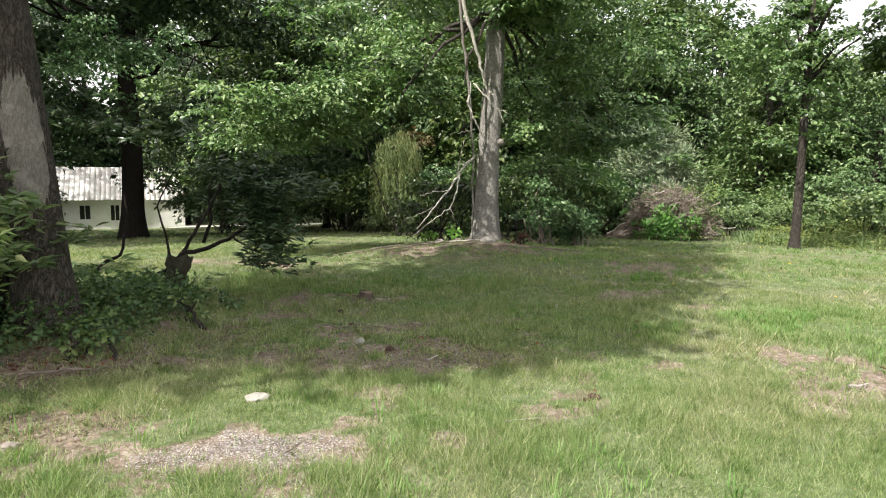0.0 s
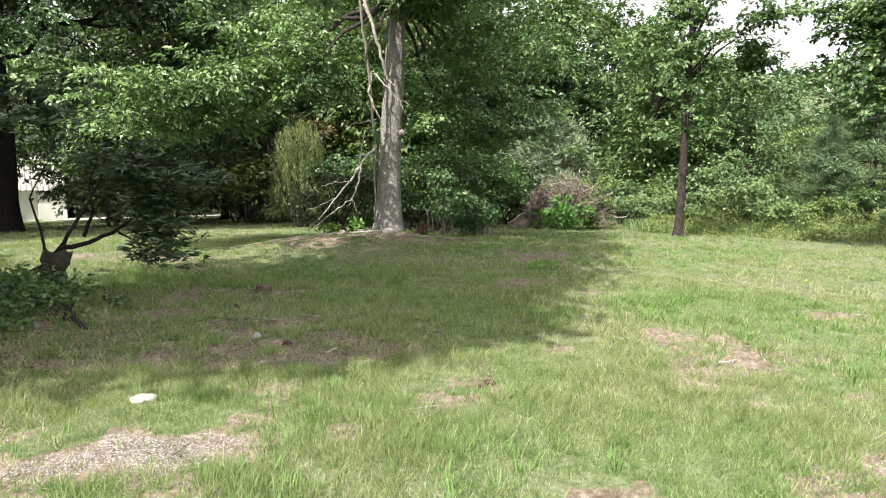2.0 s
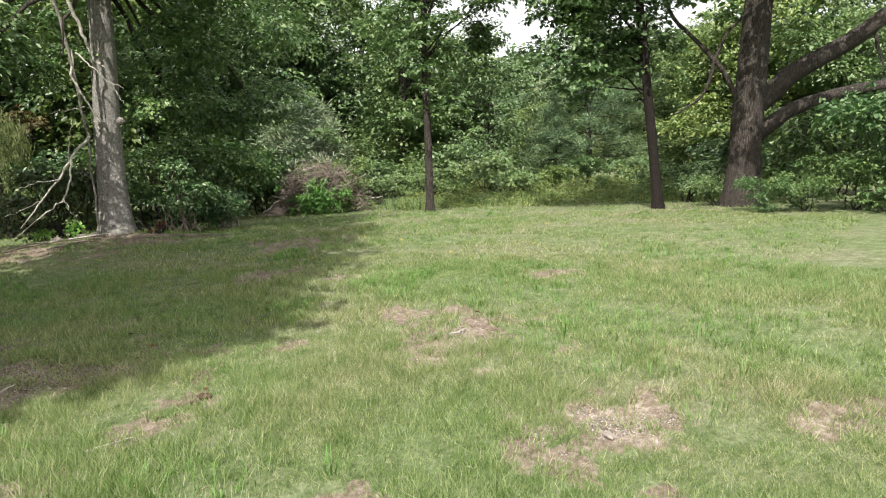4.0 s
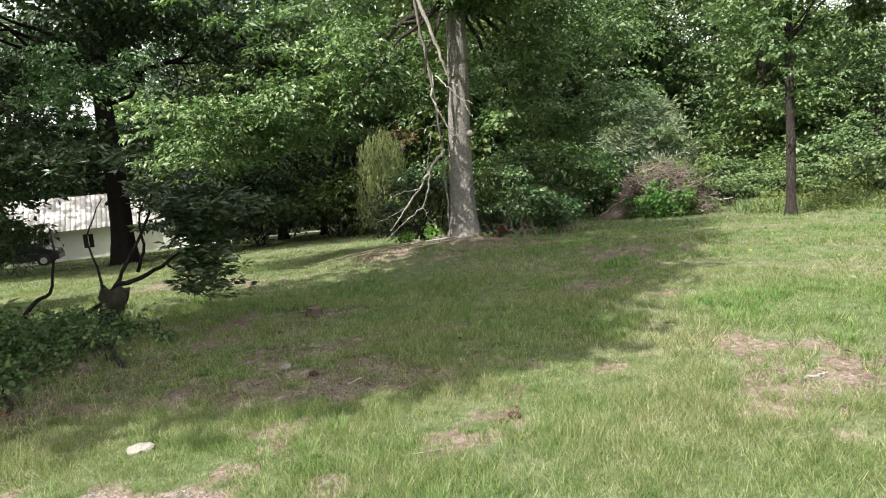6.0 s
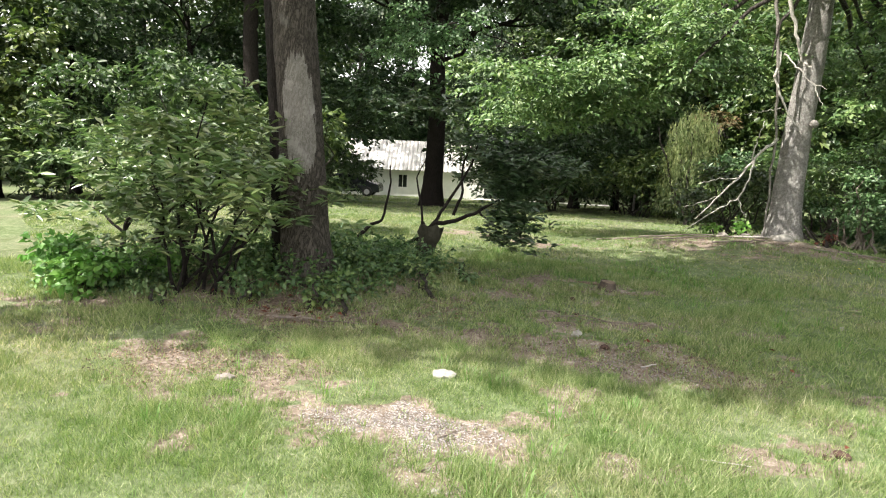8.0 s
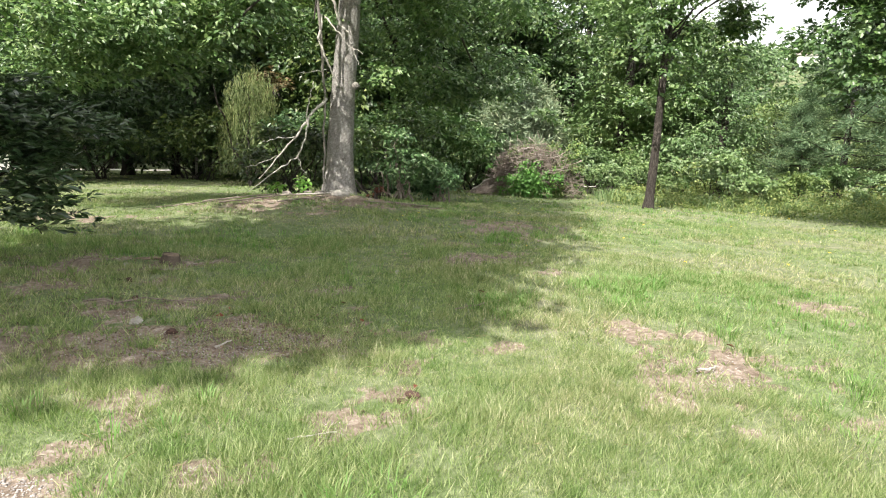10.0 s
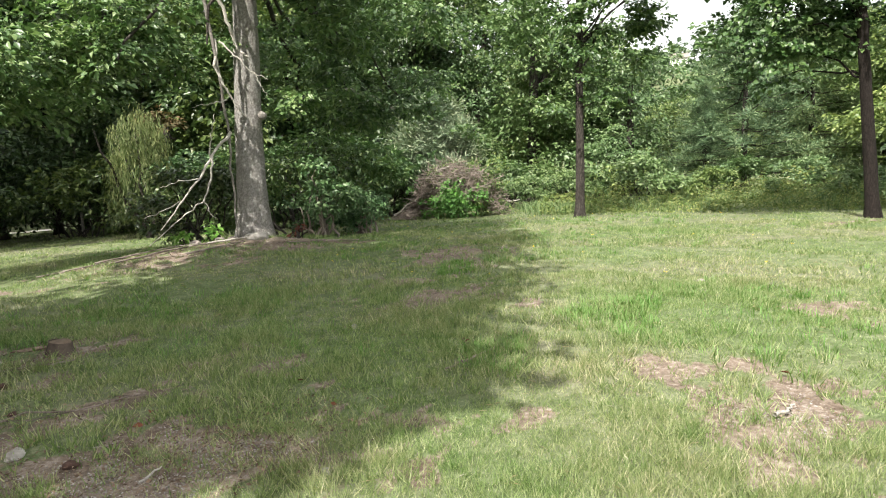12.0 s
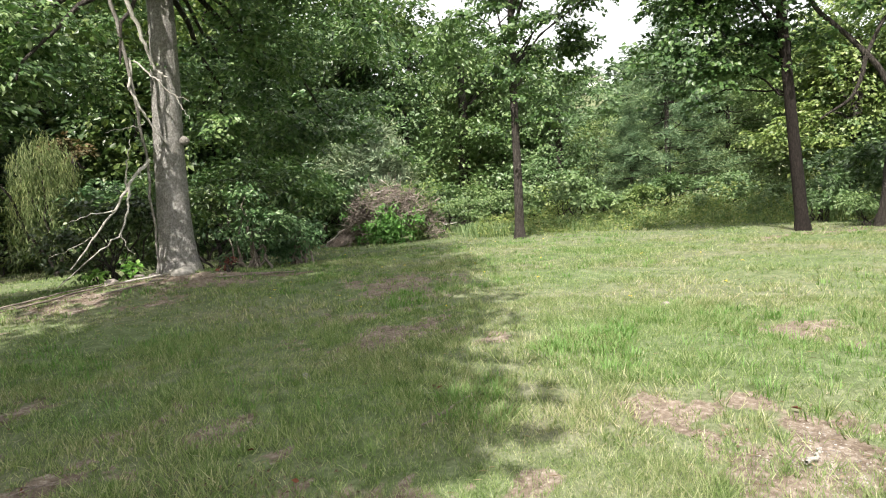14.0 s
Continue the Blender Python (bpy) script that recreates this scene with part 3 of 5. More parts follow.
# The pale smooth scar on its face.
zz, aa = np.meshgrid(np.linspace(0.9, 2.5, 130), np.linspace(-1.0, 1.0, 80), indexing="ij")
face = math.atan2(-5.2, 3.8) + aa * 0.8
rad = 0.235 * (1 - 0.035 * zz) * 1.05
gone = np.abs(aa) ** 2 * 0.9 + ((zz - 1.65) / 0.60) ** 2 * 0.8 + 0.7 * (rough_noise(aa * 3 + 9, zz * 3, 0.6, 5) - 0.5) + 0.25 * (smooth_noise(aa * 9, zz * 2.5, 0.3, 8) - 0.5) > 0.78
sx = -0.110 * zz - 0.004 * zz * zz + np.cos(face) * rad
sy = 0.05 * zz + np.sin(face) * rad
si, sj = np.meshgrid(np.arange(129), np.arange(79), indexing="ij")
sq = (si * 80 + sj)[~gone[:-1, :-1]]
part("scar", mesh("scar", np.stack([sx, sy, zz], -1).reshape(-1, 3), np.stack([sq, sq + 1, sq + 81, sq + 80], 1), M["scar_bark"], True), hedge_tree, "smooth pale grey bark scar")
sh = SUN_FROM / SUN_FROM.z * 7.3  # the crown stands sunwards of its shade on the lawn
lobes = []
for count, cx, cy, rx, ry in ((270, -0.6, 7.7, 3.3, 3.4), (250, 2.7, 11.2, 3.1, 3.0), (150, 1.7, 8.3, 2.2, 2.9), (70, -3.7, 5.1, 1.5, 1.1)):
    lobes.append(solid_centres(count, rx, ry, 1.5, 0.0, -1.0, 0.1) + [cx + sh.x - TA[0], cy + sh.y - TA[1], 7.3])
C = np.concatenate(lobes)
ground_x, ground_y = C[:, 0] - sh.x + TA[0], C[:, 1] - sh.y + TA[1]
edge = np.interp(ground_y, [5.0, 5.9, 7.0, 8.4, 10.4, 11.3, 12.8, 15.0], [1.4, 2.1, 2.6, 3.4, 4.3, 5.1, 5.7, 6.0])
C = C[(ground_x < edge - 0.45 + 0.25 * np.sin(ground_y * 3.1)) & ((ground_y > 5.15 + 0.2 * np.sin(ground_x * 2.3)) | (ground_x < -2.3))]
for q in C[::48]:
    part("limb", mesh("limb", *tube(bend((-0.9, 0.4, 6.4), q, 0.3, 0.1), np.linspace(0.10, 0.02, 7), 6), M["old_bark"], True), hedge_tree)
part("crown", mesh("crown", *spray(C, rng.uniform(0.55, 0.9, len(C)), 64, 0.20, 0.7, 0.5), M["oak_leaf"]), hedge_tree)

# The slender maple on the far edge of the lawn.
near_stem = np.stack([rng.normal(0, 0.6, 34), rng.normal(0, 0.6, 34), rng.uniform(2.6, 6.5, 34)], 1)
near_stem = np.concatenate([near_stem, rng.normal(0, 1, (14, 3)) * [0.5, 0.4, 0.35] + [1.9, -0.2, 4.6]])
slim = tree("slender_tree", 8.78, 16.1, "slender young maple with a patchy grey-brown trunk", 8.5, 0.12, (0.1, 0.1, 6.2), (1.8, 1.7, 2.2), 30, 120, "maple_leaf", 0.112, 0.42,
            "wood_bark", (0.12, 0.1), 16, -0.6, 0.35, aspect=0.8, flare=0.35, sides=16, extra=near_stem)
# The dark-stemmed tree.
TC = (12.50, 11.28)
ks, kz = rng.uniform(0.2, 2.7, 80), rng.random(80)
side_boughs = np.stack([-0.67 * ks, 0.74 * ks, 2.95 + 0.25 * np.abs(ks - 1.9) + 2.4 * kz], 1) + rng.normal(0, 0.35, (80, 3)) * [1, 1, 0.3]
dark = tree("dark_stemmed_tree", *TC, "dark-barked tree with a scarred leaning trunk at the wood edge", 9.0, 0.128, (-0.9, 0.6, 6.4), (2.3, 2.3, 2.4), 70, 115, "maple_leaf", 0.115, 0.55,
            "dark_bark", (-0.75, 0.35), 14, -0.75, 0.3, aspect=0.8, flare=0.4, sides=18,
            extra=side_boughs)
# The great spreading maple.
TD = (14.36, 10.45)
big = thing("spreading_maple", *TD, "massive old maple with flaking bark and heavy low limbs", "tree")
n = 30
z = np.linspace(-0.3, 8.0, n)
P = np.stack([0.035 * z + 0.004 * z * z, -0.02 * z, z], 1)
part("trunk", mesh("trunk", *tube(P, 0.37 * (1 - 0.04 * np.maximum(z, 0)) * (1 + 0.35 * np.exp(-np.maximum(z, 0) / 0.5)), 30, 0.06), M["wood_bark"], True), big)


def heavy(pts, r0, r1):
    P = np.asarray(pts, float)
    t = np.linspace(0, len(P) - 1, len(P) * 4)
    Q = np.stack([np.interp(t, np.arange(len(P)), P[:, i]) for i in range(3)], 1)
    Q = (Q + np.roll(Q, 1, 0) + np.roll(Q, -1, 0)) / 3
    Q[0], Q[-1] = P[0], P[-1]
    part("limb", mesh("limb", *tube(Q, np.linspace(r0, r1, len(Q)), 12, 0.05), M["wood_bark"], True), big)


heavy([(0.30, -0.15, 2.4), (0.80, -0.65, 3.1), (1.6, -1.5, 3.7), (2.5, -2.4, 4.7), (3.6, -3.4, 6.2)], 0.26, 0.12)
heavy([(0.25, -0.2, 1.7), (0.70, -0.7, 2.25), (1.5, -1.5, 2.6), (2.6, -2.4, 2.75), (4.0, -3.4, 3.2)], 0.20, 0.08)
heavy([(-0.05, 0.05, 2.3), (-0.35, 0.30, 3.2), (-0.8, 0.7, 3.9), (-1.25, 1.1, 4.5), (-1.5, 1.4, 5.6)], 0.065, 0.035)
heavy([(-0.5, 0.45, 3.5), (-0.3, 0.3, 4.1), (0.1, 0.1, 4.5), (0.4, -0.1, 4.9)], 0.04, 0.025)
heavy([(-0.52, 0.46, 3.5), (-0.6, 0.5, 3.0), (-0.75, 0.62, 2.6), (-1.15, 1.0, 2.25)], 0.05, 0.02)
heavy([(1.9, -1.8, 4.0), (1.9, -1.9, 3.5), (2.0, -2.0, 3.1)], 0.05, 0.02)
C = np.concatenate([crown_centres(110, 4.5, 4.5, 2.6, 0.3, -0.4) + [0.5, -0.2, 7.3], rng.normal(0, 1, (24, 3)) * [1.8, 1.6, 0.5] + [1.5, -0.5, 5.2]])
part("crown", mesh("crown", *spray(C, rng.uniform(0.5, 0.8, len(C)), 75, 0.17, 0.8, 0.45), M["maple_leaf"]), big)

# The great tree before the white house, shade put into its dark leaves.
ax, ay = -11.45, 23.45
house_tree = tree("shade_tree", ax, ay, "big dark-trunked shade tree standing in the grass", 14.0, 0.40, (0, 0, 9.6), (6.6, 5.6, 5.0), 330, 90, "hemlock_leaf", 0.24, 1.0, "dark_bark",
                  (0.2, 0), 12, -0.9, 0.2, aspect=0.6, sides=18,
                  extra=np.concatenate([rng.normal(0, 1, (24, 3)) * [2.4, 0.8, 0.35] + [0.6, -3.2, 4.3], rng.normal(0, 1, (16, 3)) * [1.0, 0.7, 0.35] + [-4.0, -2.6, 3.7], rng.normal(0, 1, (24, 3)) * [1.0, 0.7, 0.4] + [4.6, -1.6, 3.6]]))

# Front boughs take the paler oak leaf: their sunlight is put into colour.
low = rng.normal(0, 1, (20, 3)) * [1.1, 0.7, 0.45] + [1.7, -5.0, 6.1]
part("sunlit_bough", mesh("sunlit_bough", *spray(low, rng.uniform(0.5, 0.85, len(low)), 130, 0.135, 0.5, 0.35, 0.5), M["oak_leaf"]), house_tree, "front boughs with sunlight put into their paler grey-green leaf colour")
for q in low[::9]:
    part("limb", mesh("limb", *tube(bend((0.1, -0.2, q[2] + 1.2), q, 0.2, 0.1, 9), np.linspace(0.07, 0.012, 9), 6), M["wood_bark"], True), house_tree)

tree("tall_hemlock", -14.8, 16.9, "tall dark hemlock standing behind the hedge", 15.0, 0.30, (0, 0, 10.2), (4.8, 4.4, 3.9), 230, 70, "hemlock_leaf", 0.27, 1.1, "dark_bark",
     limbs=10, hollow=0.1, sides=14)

# ---- the wood ----
# The fifth kind has deep shade put into its dark leaf colour.
WOOD = []
for i, (h, rx, rz, cz, leaf, bark, low) in enumerate([(13, 4.4, 6.0, 7.0, "forest_leaf", "wood_bark", -1), (11, 3.8, 5.2, 5.8, "forest_leaf", "dark_bark", -1),
                                                       (7.6, 2.2, 3.7, 3.9, "bright_leaf", "wood_bark", -1), (15, 4.6, 6.8, 8.6, "oak_leaf", "wood_bark", -0.9),
                                                       (15, 4.2, 7.0, 7.6, "hemlock_leaf", "dark_bark", -1)]):
    WOOD.append(tree("woodland_tree", *polar([-14, -4, 33.5, -9, -19][i], [33, 29, 30, 36, 36][i]), ["tall leafy woodland tree at the edge of the wood", "dense dark-green woodland tree",
                      "bright yellow-green young tree in the sun", "tall woodland oak with a broad crown", "tall dark hemlock in the wood"][i], h, 0.22, (0, 0, cz), (rx, rx, rz), [112, 112, 112, 112, 112][i], [56, 56, 112, 56, 56][i], leaf, [0.27, 0.27, 0.135, 0.27, 0.27][i], [1.05, 1.05, 0.8, 1.05, 1.05][i], bark,
                     limbs=8, low=low, hollow=0.3, trunk_top=0.6, extra=solid_centres(46, rx * 0.85, rx * 0.85, cz * 0.42, 0.4) + [0, 0, cz * 0.48], group="trees of the wood", aspect=0.6, sides=9))
PLACES = [  # kind, bearing, distance, scale
    (4, -51, 42, 1.3), (4, -44, 46, 1.4), (0, -66, 30, 1.0), (1, -60, 27, 1.0), (4, -55, 31, 1.0), (3, -50, 34, 1.2), (4, -46.5, 29, 0.9), (1, -42, 35, 1.3), (4, -39, 36, 1.2), (4, -38.5, 62, 1.5),
    (4, -33.5, 58, 1.4), (4, -29, 60, 1.4), (3, -25, 62, 1.3), (4, -22, 57, 1.4), (3, -17, 46, 1.4), (0, -8, 42, 1.5), (1, -10.5, 33, 0.9), (3, -2, 38, 1.4), (1, 1.5, 27, 0.9),
    (0, 3, 36, 1.35), (1, 6.5, 28, 0.95), (0, 9, 37, 1.25), (1, 11, 27.5, 0.85), (3, 13, 40, 1.15), (0, 15.5, 36, 1.05), (0, 18.5, 39, 1.3), (2, 21.5, 36, 1.35), (3, 22.5, 44, 1.25), (0, 25.5, 44, 1.18),
    (2, 26, 31, 1.45), (2, 29, 33, 1.3), (1, 36, 44, 0.62), (2, 37.0, 38, 0.85), (2, 40, 44, 0.85), (2, 44, 47, 0.9), (2, 47.5, 40, 1.0), (1, 48, 45, 0.8), (2, 51, 33, 1.2), (2, 54, 29, 1.2), (2, 57, 31, 1.3), (0, 58, 38, 0.8),
    (2, 61, 29, 1.1), (1, 65, 33, 0.9), (2, 70, 30, 1.0), (0, 76, 34, 1.0), (0, -15.5, 52, 1.2),
]
for kind, az, d, s in PLACES:
    set_at(WOOD[kind], *polar(az, d), turn=rng.uniform(0, 360), scale=s * rng.uniform(0.94, 1.06), sink=0.1)


def pine(name, x, y, label, h, r, leaf, tiers, per, needle, group="", cone=1.0, base=0.1, category="pine"):
    """A white pine: whorls of level boughs that carry tufts of needles."""
    t = thing(name, x, y, label, category, group)
    part("trunk", mesh("trunk", *trunk_pipe(h, 0.05 + h * 0.012, (0, 0), 0.3, 9, 0.03, 0.2), M["wood_bark"], True), t)
    V, tips = [], []
    for i in range(tiers):
        f = i / (tiers - 1)
        zc = h * (base + (0.97 - base) * f)
        reach = r * (1 - f) ** cone + 0.25
        for j in range(7):
            a = rng.uniform(0, 2 * np.pi)
            q = np.array([math.cos(a) * reach, math.sin(a) * reach, zc + reach * 0.12 + rng.normal(0, 0.1)]) * [rng.uniform(0.7, 1.1)] * 1
            V.append(tube(bend((0, 0, zc - 0.1), q, -0.1, 0.05, 5), np.linspace(0.03, 0.008, 5), 5))
            for s in np.linspace(0.35, 1.0, 6):
                tips.append(np.array([0, 0, zc]) * (1 - s) + q * s)
    part("branch_frame", mesh("branch_frame", *join(*V), M["wood_bark"], True), t)
    C = np.array(tips)
    k = np.repeat(np.arange(len(C)), per)
    D = unit(rng.normal(0, 1, (len(k), 3)) * [1, 1, 0.55] + [0, 0, 0.35])
    Pn = C[k] + D * rng.uniform(0.0, 0.28, (len(k), 1)) + rng.normal(0, 1, D.shape) * [0.18, 0.18, 0.035]
    part("needles", mesh("needles", *leaves(Pn, D, np.array([0, 0, 1.0]) + rng.normal(0, 0.6, D.shape), needle * rng.uniform(0.7, 1.3, len(k)), np.full(len(k), needle * 0.14)), M[leaf]), t)
    return t


white_pine = pine("white_pine", *polar(41.8, 30.5), "white pine with layered blue-green boughs", 8.2, 3.3, "pine_needle", 13, 56, 0.20, "pines at the meadow", 0.75)
set_at(white_pine, *polar(46.2, 32), 80, 0.9)
set_at(white_pine, *polar(39, 30), 150, 0.52)
set_at(white_pine, *polar(50, 38), 200, 0.95)
pine("blue_pine", *polar(17.6, 24.6), "bushy young blue-green pine behind the brush pile", 3.9, 1.25, "blue_needle", 11, 60, 0.25, cone=0.3, base=0.32)


def shrub(name, x, y, label, r, h, clusters, per, leaf, size, cluster_r, aspect=0.5, stems=7, low=0.12, group="", bark="wood_bark", category="shrub", pointed=False, droop=0.35, squash=1.0):
    """A shrub: bent stems from the foot and clusters of leaves."""
    t = thing(name, x, y, label, category, group)
    C = crown_centres(clusters, r, r * squash, h * 0.5, 0.35, -1) + [0, 0, h * 0.53]
    C = C[C[:, 2] > low * h]
    for q in C[rng.permutation(len(C))[:stems]]:
        part("stem", mesh("stem", *tube(bend((rng.normal(0, 0.12), rng.normal(0, 0.12), -0.1), q, 0.0, 0.16, 8), np.linspace(0.03, 0.006, 8), 6), M[bark], True), t)
    part("foliage", mesh("foliage", *spray(C, cluster_r * rng.uniform(0.7, 1.3, len(C)), per, size, aspect, 0.6, droop, 0.6, pointed), M[leaf]), t)
    return t


bush_a = shrub("thicket_shrub", *polar(-9.5, 27.5), "dense dark rhododendron thicket below the trees", 2.4, 4.0, 110, 38, "forest_leaf", 0.23, 0.5, 0.4, group="shrubs along the wood")
bush_b = shrub("thicket_shrub", *polar(0.6, 23.0), "dark leafy understorey shrub", 1.9, 3.0, 90, 50, "oak_leaf", 0.16, 0.45, 0.5, group="shrubs along the wood")
bush_c = shrub("sunny_shrub", *polar(34, 24.5), "sunlit yellow-green shrub at the meadow edge", 1.5, 1.6, 60, 48, "bright_leaf", 0.14, 0.36, 0.5, group="shrubs along the wood")
for kind, az, d, s in [(0, -15.5, 27, 1.0), (0, -19, 27.5, 0.9), (0, -8.0, 25.5, 0.8), (1, 2.5, 22, 0.9), (1, 5.5, 21, 0.95), (1, 8.5, 22, 1.05), (1, 11.5, 22.5, 1.0), (1, 14, 25, 1.0), (0, 15.5, 28.5, 0.8), (0, 20.5, 29, 0.75),
                       (2, 29, 25, 0.8), (2, 33, 26.5, 0.9), (2, 38.5, 25.5, 0.7), (2, 41, 27, 0.9), (2, 45.5, 26, 0.8), (2, 25.5, 24.5, 0.7), (2, 24, 26, 1.1), (2, 27, 28, 1.0), (2, 31, 28, 0.7), (2, 36.5, 26, 0.55), (2, 43.5, 24, 0.45), (2, 47.5, 23, 0.6), (2, 50.0, 19.8, 0.7), (2, 52.0, 17.8, 0.45), (1, 55.5, 15.6, 0.3), (1, 58.5, 16.0, 0.34), (1, 61.5, 16.5, 0.5), (1, 65, 16.5, 1.0),
                       (1, 69, 17, 1.0), (2, 53, 22, 1.2), (0, 60, 22, 0.9), (0, -36, 27, 0.9), (0, -47, 25, 0.9), (0, -52, 24, 0.8), (0, -57, 25, 0.9), (0, -63, 24, 1.0), (2, 57, 25, 1.4), (0, 17.5, 32, 0.9)]:
    set_at((bush_a, bush_b, bush_c)[kind], *polar(az, d), turn=rng.uniform(0, 360), scale=s)

# The pale drooping shrub.
wx, wy = polar(-4.2, 22.0)
willow = thing("weeping_shrub", wx, wy, "pale yellow-green weeping shrub with hanging strands", "shrub")
V = []
C = []
for i in range(125):
    a, rr = rng.uniform(0, 2 * np.pi), rng.uniform(0.1, 0.80)
    top = np.array([math.cos(a) * rr, math.sin(a) * rr, 3.5 - 0.9 * rr * rr + rng.normal(0, 0.15)])
    for s in np.linspace(0, 1, 44):
        C.append(top + [math.cos(a) * 0.25 * s, math.sin(a) * 0.25 * s, -s * rng.uniform(1.6, 2.8)])
C = np.array(C)
C = C[C[:, 2] > 0.3]
D = np.array([0, 0, -1.0]) + rng.normal(0, 0.3, C.shape)
part("foliage", mesh("foliage", *leaves(C + rng.normal(0, 0.03, C.shape), D, rng.normal(0, 1, C.shape), rng.uniform(0.10, 0.22, len(C)), np.full(len(C), 0.022)), M["willow_leaf"]), willow)
for i in range(5):
    part("stem", mesh("stem", *tube(bend((0, 0, -0.1), (rng.normal(0, 0.5), rng.normal(0, 0.5), 3.0), 0, 0.1), np.linspace(0.05, 0.02, 7), 6), M["wood_bark"], True), willow)

# A pale post among the shrubs.
qx, qy = polar(-8.8, 29.0)
post = thing("pale_post", qx, qy, "weathered grey post with a short crossbar among shrubs", "post", turn=8)
part("pole", mesh("pole", *tube(np.stack([np.zeros(8), np.zeros(8), np.linspace(-0.2, 3.75, 8)], 1), np.full(8, 0.05), 10, 0.02), M["bare_wood"], True), post)
part("crossbar", mesh("crossbar", *tube([(-0.42, 0, 3.5), (-0.1, 0, 3.55), (0.12, 0, 3.57)], [0.035, 0.035, 0.035], 8), M["bare_wood"], True), post)

# Rust-coloured foliage above it.
shrub("rusty_bough", *polar(-2.6, 24.5), "dying bough with rust-brown leaves among the green", 0.9, 0.8, 16, 45, "rust_leaf", 0.16, 0.3, 0.5, 3).location.z += 3.1

# ---- the hedge ----


def long_leaf_shrub(name, x, y, label, whorls, stems, leaf, size, group=""):
    """A broadleaved evergreen: crooked stems that end in whorls of long leaves."""
    t = thing(name, x, y, label, "shrub", group)
    for P, r in stems:
        part("stem", mesh("stem", *tube(P, np.linspace(r, r * 0.3, len(P)), 8, 0.05), M["dark_bark"], True), t)
    C = whorls
    k = np.repeat(np.arange(len(C)), 11)
    a = rng.uniform(0, 2 * np.pi, len(k))
    D = np.stack([np.cos(a), np.sin(a), rng.uniform(-0.35, 0.65, len(k))], 1)
    Pn = C[k] + D * 0.03 + rng.normal(0, 0.015, D.shape)
    L = size * rng.uniform(0.65, 1.25, len(k))
    part("foliage", mesh("foliage", *leaves(Pn, D, np.array([-0.45, -0.5, 1.0]) + rng.normal(0, 0.45, D.shape), L, L * 0.30, True), M[leaf]), t)
    return t


def crooked(a, b, n=7, wander=0.14):
    p = bend(a, b, 0.05, wander * 0.7, n)
    t = np.linspace(0, n - 1, n * 4)
    q = np.stack([np.interp(t, np.arange(n), p[:, i]) for i in range(3)], 1)
    for _ in range(4):
        q[1:-1] = (q[:-2] + q[1:-1] * 2 + q[2:]) / 4
    return q


# Tall rhododendron beside the old trunk.
W = np.concatenate([crown_centres(270, 1.05, 0.8, 0.74, 0.3, -0.9) + [0.1, 0.0, 1.0], rng.normal(0, 1, (90, 3)) * [0.9, 0.5, 0.3] + [-0.9, 0.2, 1.2], rng.normal(0, 1, (24, 3)) * [0.22, 0.25, 0.16] + [0.95, -0.55, 1.15]])
W = W[W[:, 2] > 0.34]
long_leaf_shrub("rhododendron", -4.2, 4.95, "glossy pale-green rhododendron bush with bare crooked stems", W,
                [(crooked((rng.normal(0, 0.2), rng.normal(0, 0.15), -0.1), q), 0.019) for q in W[rng.permutation(len(W))[:13]]], "rhodo_leaf", 0.138, "hedge shrubs")
W = np.concatenate([crown_centres(190, 1.5, 1.0, 0.85, 0.35, -0.8) + [0.0, 0.0, 1.05]])
W = W[W[:, 2] > 0.3]
long_leaf_shrub("rhododendron", -6.6, 6.2, "shaded rhododendron thicket in the hedge", W, [(crooked((rng.normal(0, 0.3), rng.normal(0, 0.2), -0.1), q), 0.03) for q in W[:12]], "rhodo_leaf", 0.15, "hedge shrubs")
shrub("hedge_bush", -8.3, 8.6, "loose mixed bush in the hedge", 1.7, 3.2, 95, 55, "forest_leaf", 0.13, 0.4, 0.5, 9, 0.15, "hedge shrubs")
shrub("hedge_bush", -6.5, 9.4, "loose mixed bush behind the rhododendron", 1.2, 2.4, 60, 50, "forest_leaf", 0.13, 0.36, 0.5, 8, 0.35, "hedge shrubs")
